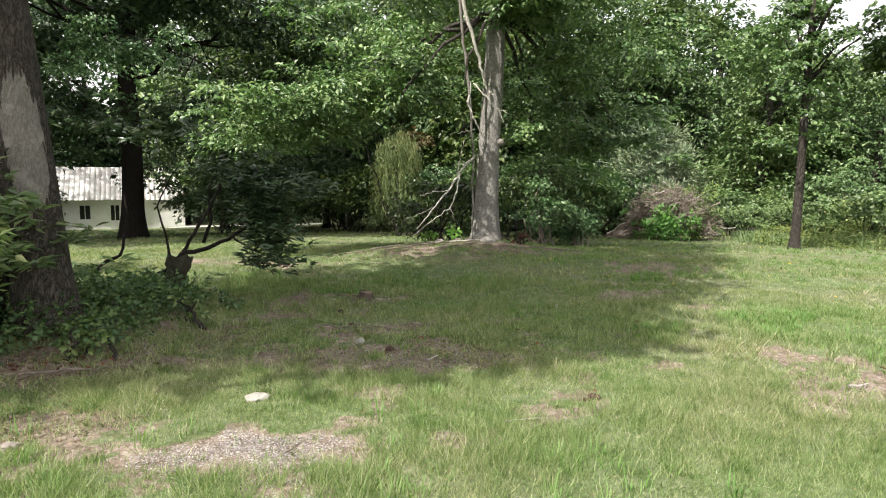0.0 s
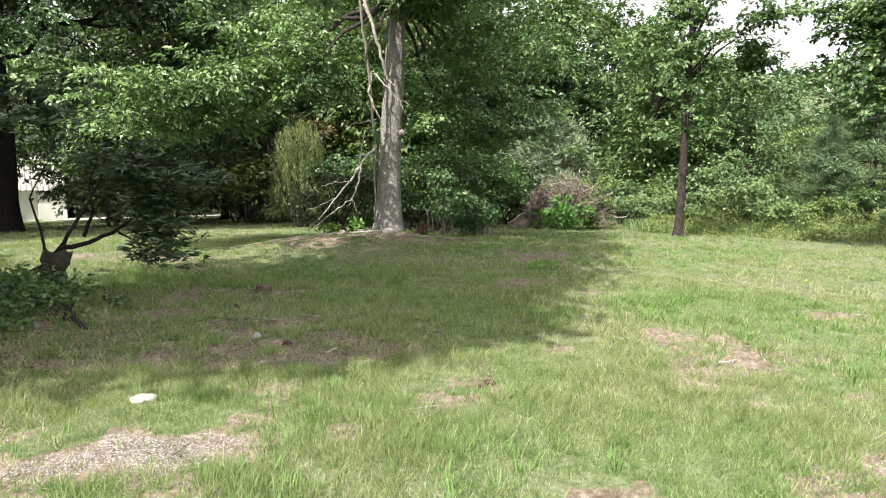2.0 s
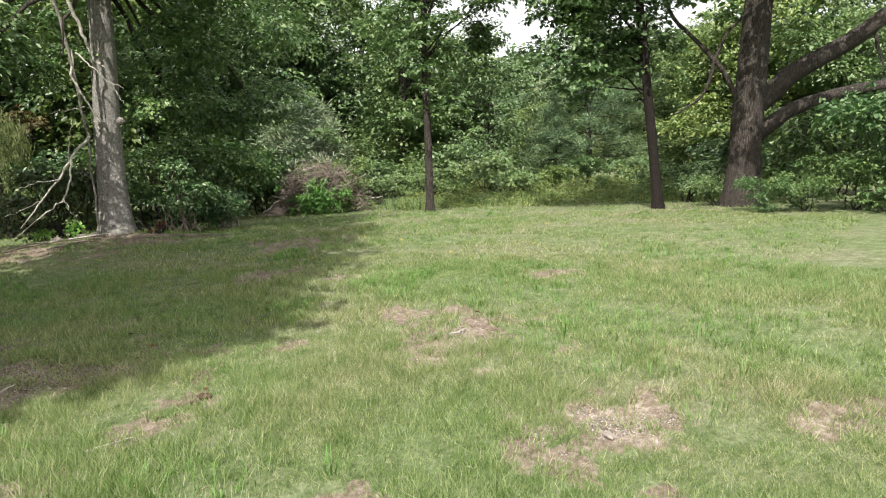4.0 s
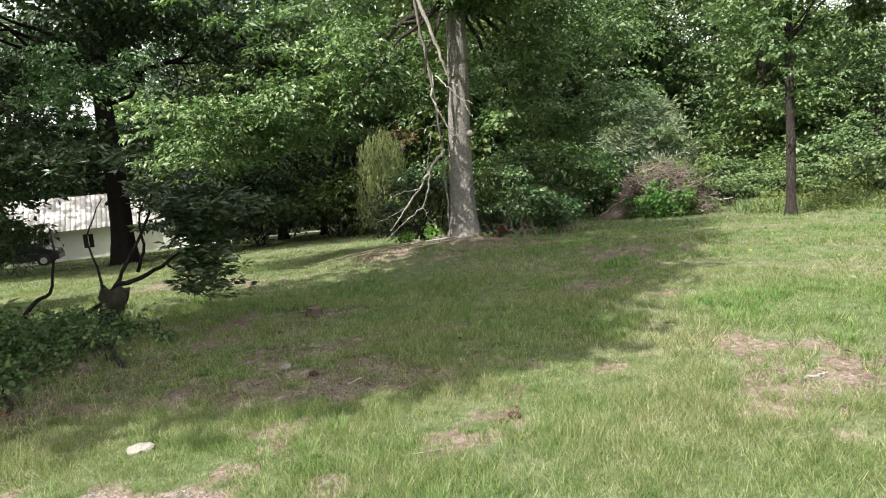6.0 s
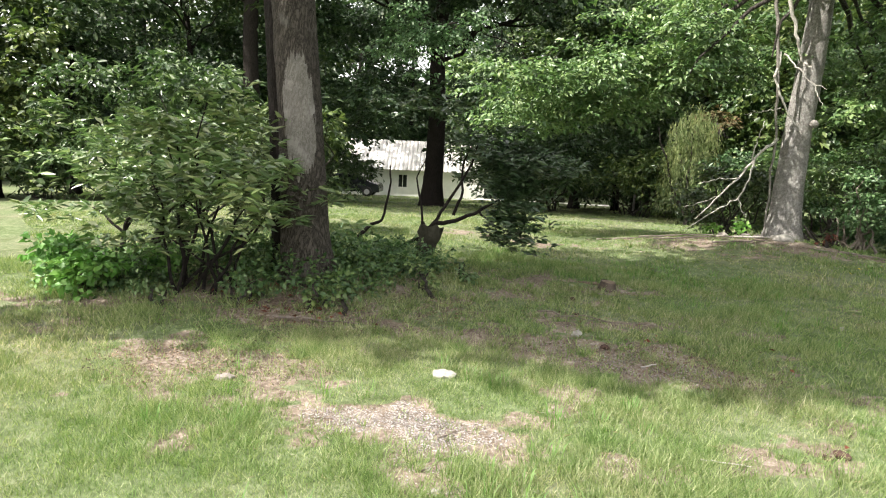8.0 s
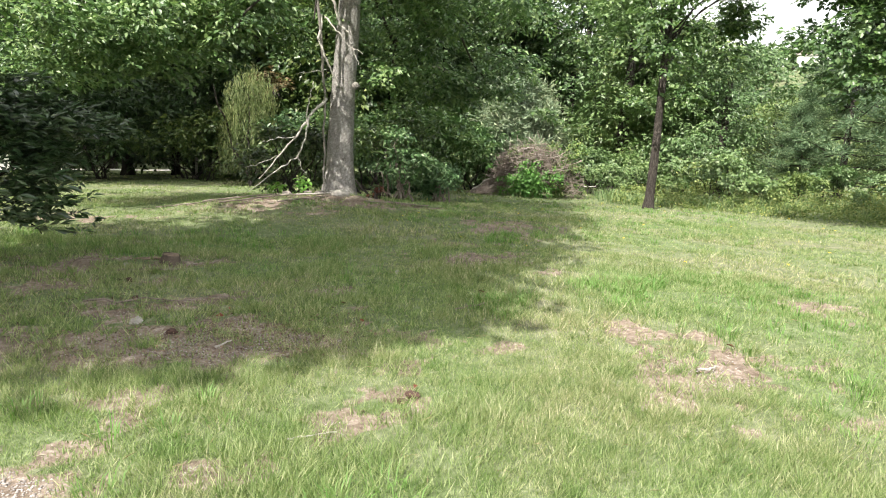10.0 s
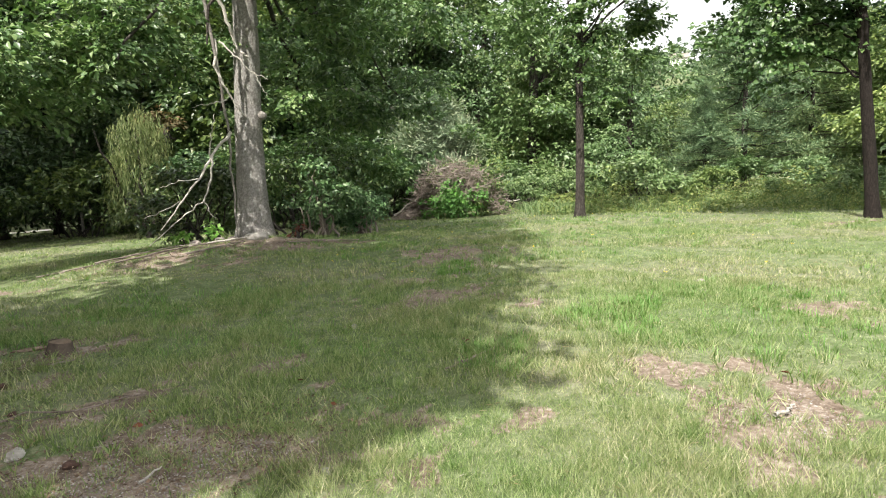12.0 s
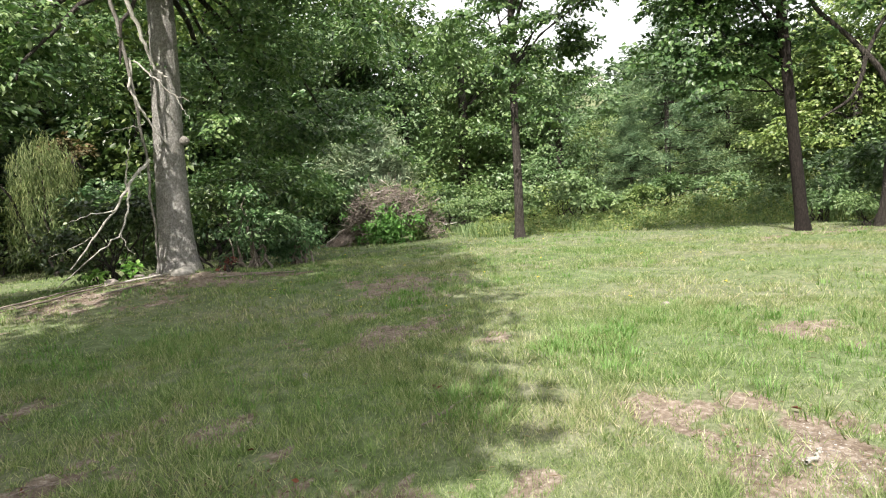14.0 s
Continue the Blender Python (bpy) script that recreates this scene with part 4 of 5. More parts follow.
# The dark laurel that arches over the lawn.
k = rng.random((150, 1))
W = np.concatenate([crown_centres(260, 0.95, 0.75, 0.50, 0.2, -1) + [1.0, 0.35, 1.32], np.array([1.2, 0.0, 1.25]) * (1 - k[:120]) + np.array([1.42, -0.28, 0.36]) * k[:120] + rng.normal(0, 1, (120, 3)) * [0.15, 0.14, 0.06],
                    rng.normal(0, 1, (24, 3)) * [0.4, 0.3, 0.1] + [-0.1, 0.2, 1.95]])
W = W[(W[:, 0] > 0.35) | (W[:, 2] > 1.75)]
stems = [([(-0.35, -0.35, -0.1), (-0.25, -0.3, 0.12), (0.05, -0.2, 0.28), (0.28, -0.1, 0.55), (0.42, 0.0, 0.85), (0.62, 0.1, 1.25), (0.7, 0.2, 1.6)], 0.036),
         ([(0.25, -0.12, 0.5), (0.5, -0.15, 0.55), (0.8, -0.1, 0.68), (1.05, 0.0, 0.85), (1.35, 0.05, 1.05)], 0.032),
         ([(-0.75, -0.4, -0.1), (-0.72, -0.4, 0.25), (-0.55, -0.35, 0.42), (-0.4, -0.3, 0.5), (-0.35, -0.25, 0.85), (-0.42, -0.1, 1.2)], 0.032),
         ([(0.45, 0.0, 0.62), (0.55, 0.05, 0.9), (0.5, 0.1, 1.25), (0.6, 0.15, 1.5)], 0.022),
         ([(0.85, -0.1, 0.7), (1.05, -0.2, 0.62), (1.25, -0.25, 0.4), (1.4, -0.3, 0.28)], 0.014),
         ([(0.1, -0.18, 0.35), (0.05, -0.1, 0.7), (-0.1, 0.0, 1.1), (0.1, 0.1, 1.5)], 0.018)]
stems = [(np.stack([np.interp(np.linspace(0, len(p) - 1, len(p) * 3), np.arange(len(p)), np.asarray(p, float)[:, i]) for i in range(3)], 1) + rng.normal(0, 0.006, (len(p) * 3, 3)), r) for p, r in stems]
long_leaf_shrub("laurel", -3.4, 7.8, "dark arching laurel with bare crooked lower stems", W, stems, "laurel_leaf", 0.13, "hedge shrubs")

# Low growth at the foot of the hedge.
k = 420
cx = np.concatenate([rng.normal(-3.9, 0.85, k), rng.normal(-3.2, 0.35, 90), rng.normal(-5.2, 0.5, 150)])
cy = np.concatenate([rng.normal(6.0, 0.55, k), rng.normal(7.0, 0.35, 90), rng.normal(4.75, 0.3, 150)])
keep = (cy > 5.05 - 0.25 * (cx + 4.5)) & (cx < -2.75)
keep |= (cx < -4.6) & (cy > 4.3)
cx, cy = cx[keep], cy[keep]
C = np.stack([cx, cy, height(cx, cy) + rng.uniform(0.03, 0.30, len(cx)) * (0.4 + 1.2 * rough_noise(cx, cy, 0.8, 90))], 1)
tagged(new("ground_ivy", mesh("ground_ivy", *spray(C, np.full(len(C), 0.20), 28, 0.054, 0.65, 0.7, 0.1, 0.7), M["ivy_leaf"])), "low dark-green weeds and ivy under the hedge", "ground cover", kind="stuff")

shrub("vine_mound", -5.35, 4.55, "low mound of bright broad-leaved vine at the hedge foot", 0.6, 0.55, 60, 26, "vine_leaf", 0.085, 0.17, 0.8, 5, 0.05, category="vine")
for wx, wy, wr in ((-3.6, 4.75, 0.16), (-2.9, 5.15, 0.14), (-2.55, 6.3, 0.2), (-4.2, 4.35, 0.15), (-2.35, 7.0, 0.2)):
    shrub("weed_plant", wx, wy, "small yellow-green weed in the leaf litter", wr, 0.28, 9, 12, "bright_leaf", 0.06, 0.08, 0.6, 4, 0.05, "weeds by the hedge", category="weed")

# The mossy stump-like block, tree shade put into its dark colour.
bm = bmesh.new()
bmesh.ops.create_cube(bm, size=1.0)
bmesh.ops.subdivide_edges(bm, edges=bm.edges[:], cuts=5, use_grid_fill=True)
for v in bm.verts:
    v.co = Vector((v.co.x * (0.24 + 0.08 * v.co.z), v.co.y * 0.26, v.co.z * 0.46))
    v.co += Vector((0.0, 0.0, 0.09 * noise.noise(Vector((v.co.x * 11, v.co.y * 11, 3.0))) if v.co.z > 0.2 else 0.0))
    v.co += Vector((noise.noise(v.co * 9), noise.noise(v.co * 9 + Vector((5, 0, 0))), noise.noise(v.co * 8 + Vector((0, 7, 0))))) * 0.035
bmesh.ops.transform(bm, matrix=pose(0, 0, 0.22, 4, 14, 20), verts=bm.verts)
block = thing("old_stump", -3.27, 7.74, "mossy broken stump beside the hedge, coloured dark for tree shade", "stump")
bm_part("body", bm, M["shaded_moss_block"], block)

# ---- brush pile ----
px, py = polar(18.9, 21.4)
pile = thing("brush_pile", px, py, "heap of cut grey-brown brushwood overgrown with vines", "brush pile", turn=-19)
pile.scale = (0.60, 0.7, 0.86)
V = []
for i in range(1300):
    a = rng.uniform(-1, 1)
    hmax = 1.75 * (1 - abs(a) ** 2.4) ** 0.5
    p = np.array([a * 2.1 + 0.25, rng.normal(0, 0.45), hmax * rng.uniform(0.15, 1.0) ** 0.7])
    d = unit(np.array([rng.normal(0, 1), rng.normal(0, 0.6), rng.normal(0, 0.35)]))
    ln = rng.uniform(0.3, 0.9)
    V.append(tube(bend(p - d * ln, p + d * ln, rng.normal(0, 0.1), 0.1, 4), np.linspace(0.010, 0.003, 4) * rng.uniform(0.7, 1.7), 4))
for i in range(140):  # fan of long sticks at the low end
    a = rng.uniform(0.05, 0.85)
    V.append(tube(bend((-2.6 + rng.normal(0, 0.25), -0.4 + rng.normal(0, 0.2), 0.02), (-0.9 + rng.normal(0, 0.2), rng.normal(0, 0.2), 0.25 + a), 0.05, 0.06, 4), np.linspace(0.012, 0.005, 4), 4))
VV, FF = join(*V)
VV[:, 2] = np.maximum(VV[:, 2], 0.01)
part("brushwood", mesh("brushwood", VV, FF, M["grey_twig"]), pile)
for a, b in [((-0.75, -0.2, 1.55), (0.1, 0.0, 1.75)), ((-0.2, 0.0, 2.1), (0.45, 0.1, 1.6)), ((-2.9, -0.5, 0.15), (-1.0, -0.3, 0.95)), ((0.2, -0.3, 1.5), (1.6, -0.2, 1.45)), ((2.2, 0.0, 0.35), (3.4, 0.1, 0.5))]:
    part("long_stick", mesh("long_stick", *tube(bend(a, b, 0.05, 0.05), np.linspace(0.03, 0.014, 7), 6), M["bare_wood"], True), pile, "pale bare stick")
C = rng.normal(0, 1, (120, 3)) * [0.6, 0.22, 0.32] + [-0.05, -0.85, 0.55]
C = C[C[:, 2] > 0.08]
part("vine", mesh("vine", *spray(C, np.full(len(C), 0.2), 32, 0.13, 0.7, 0.7), M["vine_leaf"]), pile, "bright green vine leaves")
C = np.concatenate([rng.normal(0, 1, (90, 3)) * [0.45, 0.3, 0.4] + [1.75, -0.2, 0.75], rng.normal(0, 1, (60, 3)) * [0.55, 0.3, 0.2] + [-0.4, 0.2, 1.45], rng.normal(0, 1, (40, 3)) * [0.6, 0.3, 0.2] + [1.6, 0.3, 1.55]])
C = C[C[:, 2] > 0.08]
part("creeper", mesh("creeper", *spray(C, np.full(len(C), 0.2), 30, 0.11, 0.6, 0.7), M["ivy_leaf"]), pile, "darker creeper leaves")

# ---- round the oak's foot ----
foot = shrub("twiggy_bush", 2.2, 14.8, "twiggy half-bare bush beside the oak", 0.9, 1.45, 70, 44, "oak_leaf", 0.10, 0.26, 0.5, 14, 0.1, bark="grey_twig")
shrub("twiggy_bush", 3.3, 15.6, "low twiggy bush near the oak", 0.8, 1.1, 50, 40, "oak_leaf", 0.09, 0.24, 0.5, 12, 0.1, bark="grey_twig")
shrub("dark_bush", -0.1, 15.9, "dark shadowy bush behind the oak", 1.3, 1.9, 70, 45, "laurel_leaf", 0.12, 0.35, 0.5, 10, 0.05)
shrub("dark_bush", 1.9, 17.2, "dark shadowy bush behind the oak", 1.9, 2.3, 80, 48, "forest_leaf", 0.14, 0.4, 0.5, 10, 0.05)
shrub("red_seedling", 1.62, 14.0, "small plant with reddish-brown leaves at the oak's foot", 0.16, 0.34, 6, 8, "red_leaf", 0.08, 0.09, 0.5, 6, 0.05, category="plant")
shrub("lime_seedling", 0.25, 14.35, "small lime-green seedling at the oak's foot", 0.22, 0.36, 8, 12, "vine_leaf", 0.10, 0.09, 0.6, 5, 0.05, category="plant")
shrub("lime_seedling", -0.35, 14.7, "small lime-green seedling near the oak", 0.25, 0.4, 9, 12, "vine_leaf", 0.10, 0.09, 0.6, 5, 0.05, category="plant")


def stone(name, x, y, sx, sy, sz, mat, label, category="stone", turn=0.0, seed=0.0, group="", sink=0.3):
    bm = bmesh.new()
    bmesh.ops.create_icosphere(bm, subdivisions=3, radius=1.0)
    for v in bm.verts:
        k = 1 + 0.28 * noise.noise(v.co * 1.3 + Vector((seed, 0, 0))) + 0.10 * noise.noise(v.co * 3.7 + Vector((0, seed, 0)))
        v.co = Vector((v.co.x * k * sx, v.co.y * k * sy, max(v.co.z, -0.6) * k * sz))
    me = bpy.data.meshes.new(name)
    bm.to_mesh(me)
    bm.free()
    me.materials.append(M[mat])
    ob = tagged(new(name, me), label, category, group)
    ob.matrix_basis = pose(x, y, float(height(x, y)) + sz * sink, 0, 0, turn)
    return ob


stone("pale_rock", -1.28, 4.30, 0.085, 0.05, 0.036, "white_stone", "flat whitish rock lying in the grass", seed=1.0, turn=15)
stone("pale_rock", 0.92, 13.90, 0.20, 0.12, 0.085, "white_stone", "whitish rock at the oak's foot", seed=3.0)
for x, y, s, m, sd in [(0.52, 14.0, 0.09, "grey_stone", 4.0), (0.30, 14.15, 0.10, "grey_stone", 5.0), (-0.1, 14.0, 0.13, "grey_stone", 6.0), (1.37, 7.58, 0.045, "white_stone", 7.0), (5.22, 7.73, 0.05, "grey_stone", 8.0),
                       (-1.35, 7.75, 0.045, "white_stone", 9.0), (-2.42, 3.42, 0.06, "grey_stone", 10.0), (-0.77, 5.89, 0.06, "white_stone", 11.0), (0.72, 5.05, 0.03, "white_stone", 12.0), (-0.62, 2.92, 0.03, "white_stone", 13.0), (2.9, 2.62, 0.035, "grey_stone", 2.0)]:
    stone("small_stone", x, y, s, s * 0.7, s * 0.5, m, "small pale stone on the lawn", seed=sd, turn=sd * 40, group="stones on the lawn")
stone("earth_clod", 1.10, 4.43, 0.045, 0.034, 0.026, "clod", "dark red-brown clod of earth and bark", "clod", seed=21.0)
stone("earth_clod", 1.03, 4.36, 0.03, 0.025, 0.014, "clod", "dark red-brown clod of earth and bark", "clod", seed=23.0)
cut_stump = thing("low_stump", -0.98, 7.98, "low sawn stump with dark bark in bare earth", "stump")
part("bark", mesh("bark", *tube([(0, 0, -0.05), (0, 0, 0.02), (0.005, 0, 0.06), (0.01, 0, 0.088)], [0.125, 0.100, 0.090, 0.086], 18, 0.10), M["rotten_bark"], True), cut_stump)
part("cut_face", mesh("cut_face", *tube([(0.008, 0, 0.07), (0.010, 0, 0.088), (0.010, 0, 0.094), (0.010, 0, 0.095)], [0.080, 0.080, 0.065, 0.002], 18, 0.04), M["stump"]), cut_stump, "pale weathered cut face")
for x, y, r, sd in ((-0.47, 5.64, 0.04, 41.0), (-0.95, 6.55, 0.034, 43.0), (-1.15, 7.15, 0.042, 45.0)):
    stone("earth_clod", x, y, r, r * 0.7, r * 0.6, "clod", "dark red-brown clod of earth and bark", "clod", seed=sd, turn=sd * 31)
stone("bark_slab", -1.22, 8.12, 0.13, 0.04, 0.018, "stump", "slab of bark lying in bare earth", "bark", seed=33.0, turn=10)

# Fallen sticks and roots.


def stick(x0, y0, x1, y1, r, mat="bare_wood", name="fallen_stick", label="weathered stick lying on the grass", lift=0.02):
    a = np.array([x0, y0, float(height(x0, y0)) + lift])
    b = np.array([x1, y1, float(height(x1, y1)) + lift])
    P = bend(a, b, 0.01, 0.12, 9)
    P[:, 2] = height(P[:, 0], P[:, 1]) + lift
    tagged(new(name, mesh(name, *tube(P, np.linspace(r, r * 0.5, 9), 6, 0.06), M[mat], True)), label, "stick", "fallen sticks")


stick(-1.5, 12.9, -0.2, 13.55, 0.014, "grey_twig", label="long pale root or stick by the oak", lift=0.05)
stick(-2.2, 12.55, -1.6, 12.85, 0.012, "grey_twig", lift=0.02)
stick(-0.6, 13.1, 0.5, 13.8, 0.015, "grey_twig", lift=0.03)
stick(-0.2, 12.75, 0.7, 13.4, 0.018, "grey_twig", lift=0.04)
stick(1.8, 13.5, 2.7, 13.7, 0.016, "grey_twig", lift=0.03)
stick(-1.9, 12.7, -0.9, 13.2, 0.011, "grey_twig", lift=0.03)
stick(-1.2, 12.75, 0.2, 13.45, 0.015, "grey_twig", lift=0.04)
stick(1.4, 13.35, 2.2, 13.5, 0.010, "grey_twig", lift=0.03)
stick(0.1, 13.45, 0.75, 13.85, 0.020, lift=0.04)
stick(1.85, 6.20, 2.20, 6.42, 0.009, "grey_twig")
stick(1.70, 6.12, 1.98, 6.30, 0.007, "grey_twig")
stick(0.42, 3.92, 0.66, 3.98, 0.004)
stick(-0.12, 5.28, -0.03, 5.42, 0.008)
stick(-1.3, 6.4, -0.2, 6.55, 0.008, "grey_twig")
stick(-1.1, 6.3, 0.0, 6.62, 0.006, "grey_twig")
stick(-3.1, 4.6, -2.4, 4.9, 0.010, "grey_twig")
stick(3.05, 4.66, 3.25, 4.72, 0.012)
stick(-1.35, 7.45, -0.8, 7.6, 0.012, "grey_twig")
stick(-0.86, 3.40, -0.78, 3.58, 0.006, "grey_twig")

# ---- the white house below ----
H0, H1 = np.array([-27.5, 39.8]), np.array([-18.1, 44.45])
ln = float(np.linalg.norm(H1 - H0))
turn = math.degrees(math.atan2(H1[1] - H0[1], H1[0] - H0[0]))
house = new("white_house")
house.matrix_basis = pose(H0[0], H0[1], -2.6, 0, 0, turn)
tagged(house, "low white house with rust-streaked pale metal roof", "house")


def box(x0, x1, y0, y1, z0, z1, bevel=0.0):
    bm = bmesh.new()
    bmesh.ops.create_cube(bm, size=1.0)
    for v in bm.verts:
        v.co = Vector(((x0 + x1) / 2 + v.co.x * (x1 - x0), (y0 + y1) / 2 + v.co.y * (y1 - y0), (z0 + z1) / 2 + v.co.z * (z1 - z0)))
    if bevel:
        bmesh.ops.bevel(bm, geom=bm.edges[:], offset=bevel, segments=2, affect="EDGES")
    return bm


def wall_with(x0, x1, z0, z1, holes, y0=0.0, y1=0.18):
    """A wall along x, with openings (x0, x1, z0, z1) through it."""
    bm = bmesh.new()
    xs = sorted({x0, x1, *(h[0] for h in holes), *(h[1] for h in holes)})
    zs = sorted({z0, z1, *(h[2] for h in holes), *(h[3] for h in holes)})
    for a, b in zip(xs, xs[1:]):
        for c, d in zip(zs, zs[1:]):
            if any(h[0] <= a and b <= h[1] and h[2] <= c and d <= h[3] for h in holes):
                continue
            geo = bmesh.ops.create_cube(bm, size=1.0)["verts"]
            for v in geo:
                v.co = Vector(((a + b) / 2 + v.co.x * (b - a), (y0 + y1) / 2 + v.co.y * (y1 - y0), (c + d) / 2 + v.co.z * (d - c)))
    bmesh.ops.remove_doubles(bm, verts=bm.verts, dist=1e-4)
    return bm


WINDOWS = [(1.6, 2.3, 1.0, 1.9), (4.1, 4.8, 0.9, 1.9), (5.9, 6.5, 0.8, 1.9)]
bm_part("wall", wall_with(0, ln - 1.6, 0, 2.25, WINDOWS), M["white_paint"], house)
bm_part("wall", box(0, 0.18, 0.2, 6.0, 0, 2.25), M["white_paint"], house)
bm_part("wall", box(0, ln - 1.6, 6.0, 6.18, 0, 2.25), M["white_paint"], house)
bm_part("lean_to_wall", box(ln - 1.58, ln, -0.25, 5.0, 0, 2.05), M["white_paint"], house)
for a, b, c, d in WINDOWS:
    w = bm_part("window", box(a + 0.05, b - 0.05, 0.07, 0.11, c + 0.05, d - 0.05), M["glass_dark"], house)
    for q in [(a, b, d - 0.05, d), (a, b, c, c + 0.05), (a, a + 0.05, c, d), (b - 0.05, b, c, d), ((a + b) / 2 - 0.02, (a + b) / 2 + 0.02, c, d)]:
        bm_part("window_frame", box(q[0], q[1], 0.03, 0.14, q[2], q[3]), M["white_paint"], w)
V = []
for i in range(int((ln + 0.6) / 0.3)):
    x = -0.3 + i * 0.3
    V.append((np.array([(x, -0.45, 2.18), (x + 0.3005, -0.45, 2.18), (x + 0.3005, 3.1, 4.3), (x, 3.1, 4.3), (x, -0.45, 2.24), (x + 0.3005, -0.45, 2.24), (x + 0.3005, 3.1, 4.36), (x, 3.1, 4.36)], float),
              np.array([(0, 1, 2, 3), (4, 7, 6, 5), (0, 4, 5, 1), (1, 5, 6, 2), (2, 6, 7, 3), (3, 7, 4, 0)])))
sheet = mesh("roof_sheet", *V[0], M["sheet_roof"])
roof = part("roof", mesh("roof", *join(*[(v * [1, -1, 1] + [0, 6.2, 0], f[:, ::-1]) for v, f in V]), M["sheet_roof"]), house)
for i in range(len(V)):
    part("roof_sheet", sheet, roof).location = (i * 0.3, 0, 0)
bm_part("gable", box(ln - 0.05, ln + 0.12, -0.2, 5.0, 2.05, 2.6), M["rust"], house, "rusty brown gable edge")
# The pale drive beside the house.
road_pts = [(-18.0, 43.2, 2.6), (-15.5, 43.5, 2.2), (-12.5, 43.6, 1.9), (-8.0, 43.0, 1.9)]
V, F = [], []
for i, (x, y, w) in enumerate(road_pts):
    for s in (-1, 1):
        V.append((x, y + s * w, float(height(x, y + s * w)) + 0.06))
tagged(new("road", mesh("road", V, [(2 * i, 2 * i + 2, 2 * i + 3, 2 * i + 1) for i in range(3)], M["gravel_road"])), "pale gravel drive beside the white house", "road", kind="structure")

# The dark car before the house.
car = thing("parked_car", -24.4, 36.2, "dark parked car in front of the white house", "car", turn=turn - 4)
prof = [(-2.2, 0.35), (-2.2, 0.75), (-2.0, 0.88), (-1.35, 0.95), (-0.75, 1.40), (0.75, 1.44), (1.55, 1.0), (2.1, 0.85), (2.2, 0.6), (2.2, 0.35)]
bm = bmesh.new()
rings = []
for y, k in ((-0.85, 0.0), (-0.78, 1.0), (0.78, 1.0), (0.85, 0.0)):
    rings.append([bm.verts.new((x * (0.985 if k == 0 else 1), y * (0.86 if z > 1.1 else 1), z - (0.03 if k == 0 else 0))) for x, z in prof])
for a, b in zip(rings, rings[1:]):
    for i in range(len(prof)):
        j = (i + 1) % len(prof)
        bm.faces.new((a[i], a[j], b[j], b[i]))
bm.faces.new(rings[0][::-1])
bm.faces.new(rings[-1])
bm_part("body", bm, M["car_paint"], car)
for y in (-0.745, 0.70):
    bm_part("side_window", box(-1.0, 1.15, y, y + 0.045, 1.02, 1.33, 0.01), M["glass_dark"], car)
    for x in (-1.35, 1.4):
        bm = bmesh.new()
        bmesh.ops.create_cone(bm, cap_ends=True, segments=20, radius1=0.33, radius2=0.33, depth=0.22)
        bmesh.ops.transform(bm, matrix=pose(x, y * 1.12, 0.33, 90, 0, 0), verts=bm.verts)
        w = bm_part("wheel", bm, M["rubber"], car)
        bm = bmesh.new()
        bmesh.ops.create_cone(bm, cap_ends=True, segments=16, radius1=0.2, radius2=0.18, depth=0.24)
        bmesh.ops.transform(bm, matrix=pose(x, y * 1.12, 0.33, 90, 0, 0), verts=bm.verts)
        bm_part("rim", bm, M["chrome"], w)

# ---- the far hill ----
k = 520
az, d = np.radians(rng.uniform(5, 75, k)), rng.uniform(95, 190, k)
C = np.stack([np.sin(az) * d, np.cos(az) * d, np.zeros(k)], 1)
C[:, 2] = height(C[:, 0], C[:, 1]) + rng.uniform(1.5, 5.0, k)
tagged(new("hill_woods", mesh("hill_woods", *spray(C, np.full(k, 4.0), 60, 1.4, 0.7, 0.9), M["forest_leaf"])), "distant wooded hillside", "woods", kind="stuff")
# Far wood in the same leaf, its shaded depth put into the colour.
k = 1100
az, d = rng.uniform(-85, 25, k), rng.uniform(60, 84, k)
C = np.stack([np.sin(np.radians(az)) * d, np.cos(np.radians(az)) * d, np.zeros(k)], 1)
C[:, 2] = height(C[:, 0], C[:, 1]) + rng.uniform(0.5, 1, k) ** 1.5 * np.interp(az, [-80, 2, 14, 25], [24, 22, 16, 12])
C[::2, 2] = height(C[::2, 0], C[::2, 1]) + rng.uniform(1.0, 9.0, (k + 1) // 2)
tagged(new("far_woods", mesh("far_woods", *spray(C, np.full(k, 3.0), 42, 1.1, 0.7, 0.9), M["hemlock_leaf"])), "far wood behind the nearer trees, its shaded depth put into dark leaf colour", "woods", kind="stuff")
fx, fy = polar(38.7, 158)
fz = float(height(fx, fy))
far_house = new("hill_house")
far_house.matrix_basis = pose(fx, fy, fz + 1.0, 0, 0, -35)
far_house.scale = (0.6, 0.6, 0.6)
tagged(far_house, "small white house among trees on the far hill", "house")
bm_part("wall", box(-3, 3, -2.5, 2.5, -2.0, 2.6), M["white_paint"], far_house)
bm = bmesh.new()
vs = [bm.verts.new(c) for c in ((-3.4, -3, 2.6), (3.4, -3, 2.6), (3.4, 3, 2.6), (-3.4, 3, 2.6), (-3.4, 0, 4.6), (3.4, 0, 4.6))]
for f in ((0, 1, 5, 4), (2, 3, 4, 5), (0, 4, 3), (1, 2, 5), (0, 3, 2, 1)):
    bm.faces.new([vs[i] for i in f])
bm_part("roof", bm, M["grey_stone"], far_house)

# ---- grass and litter ----


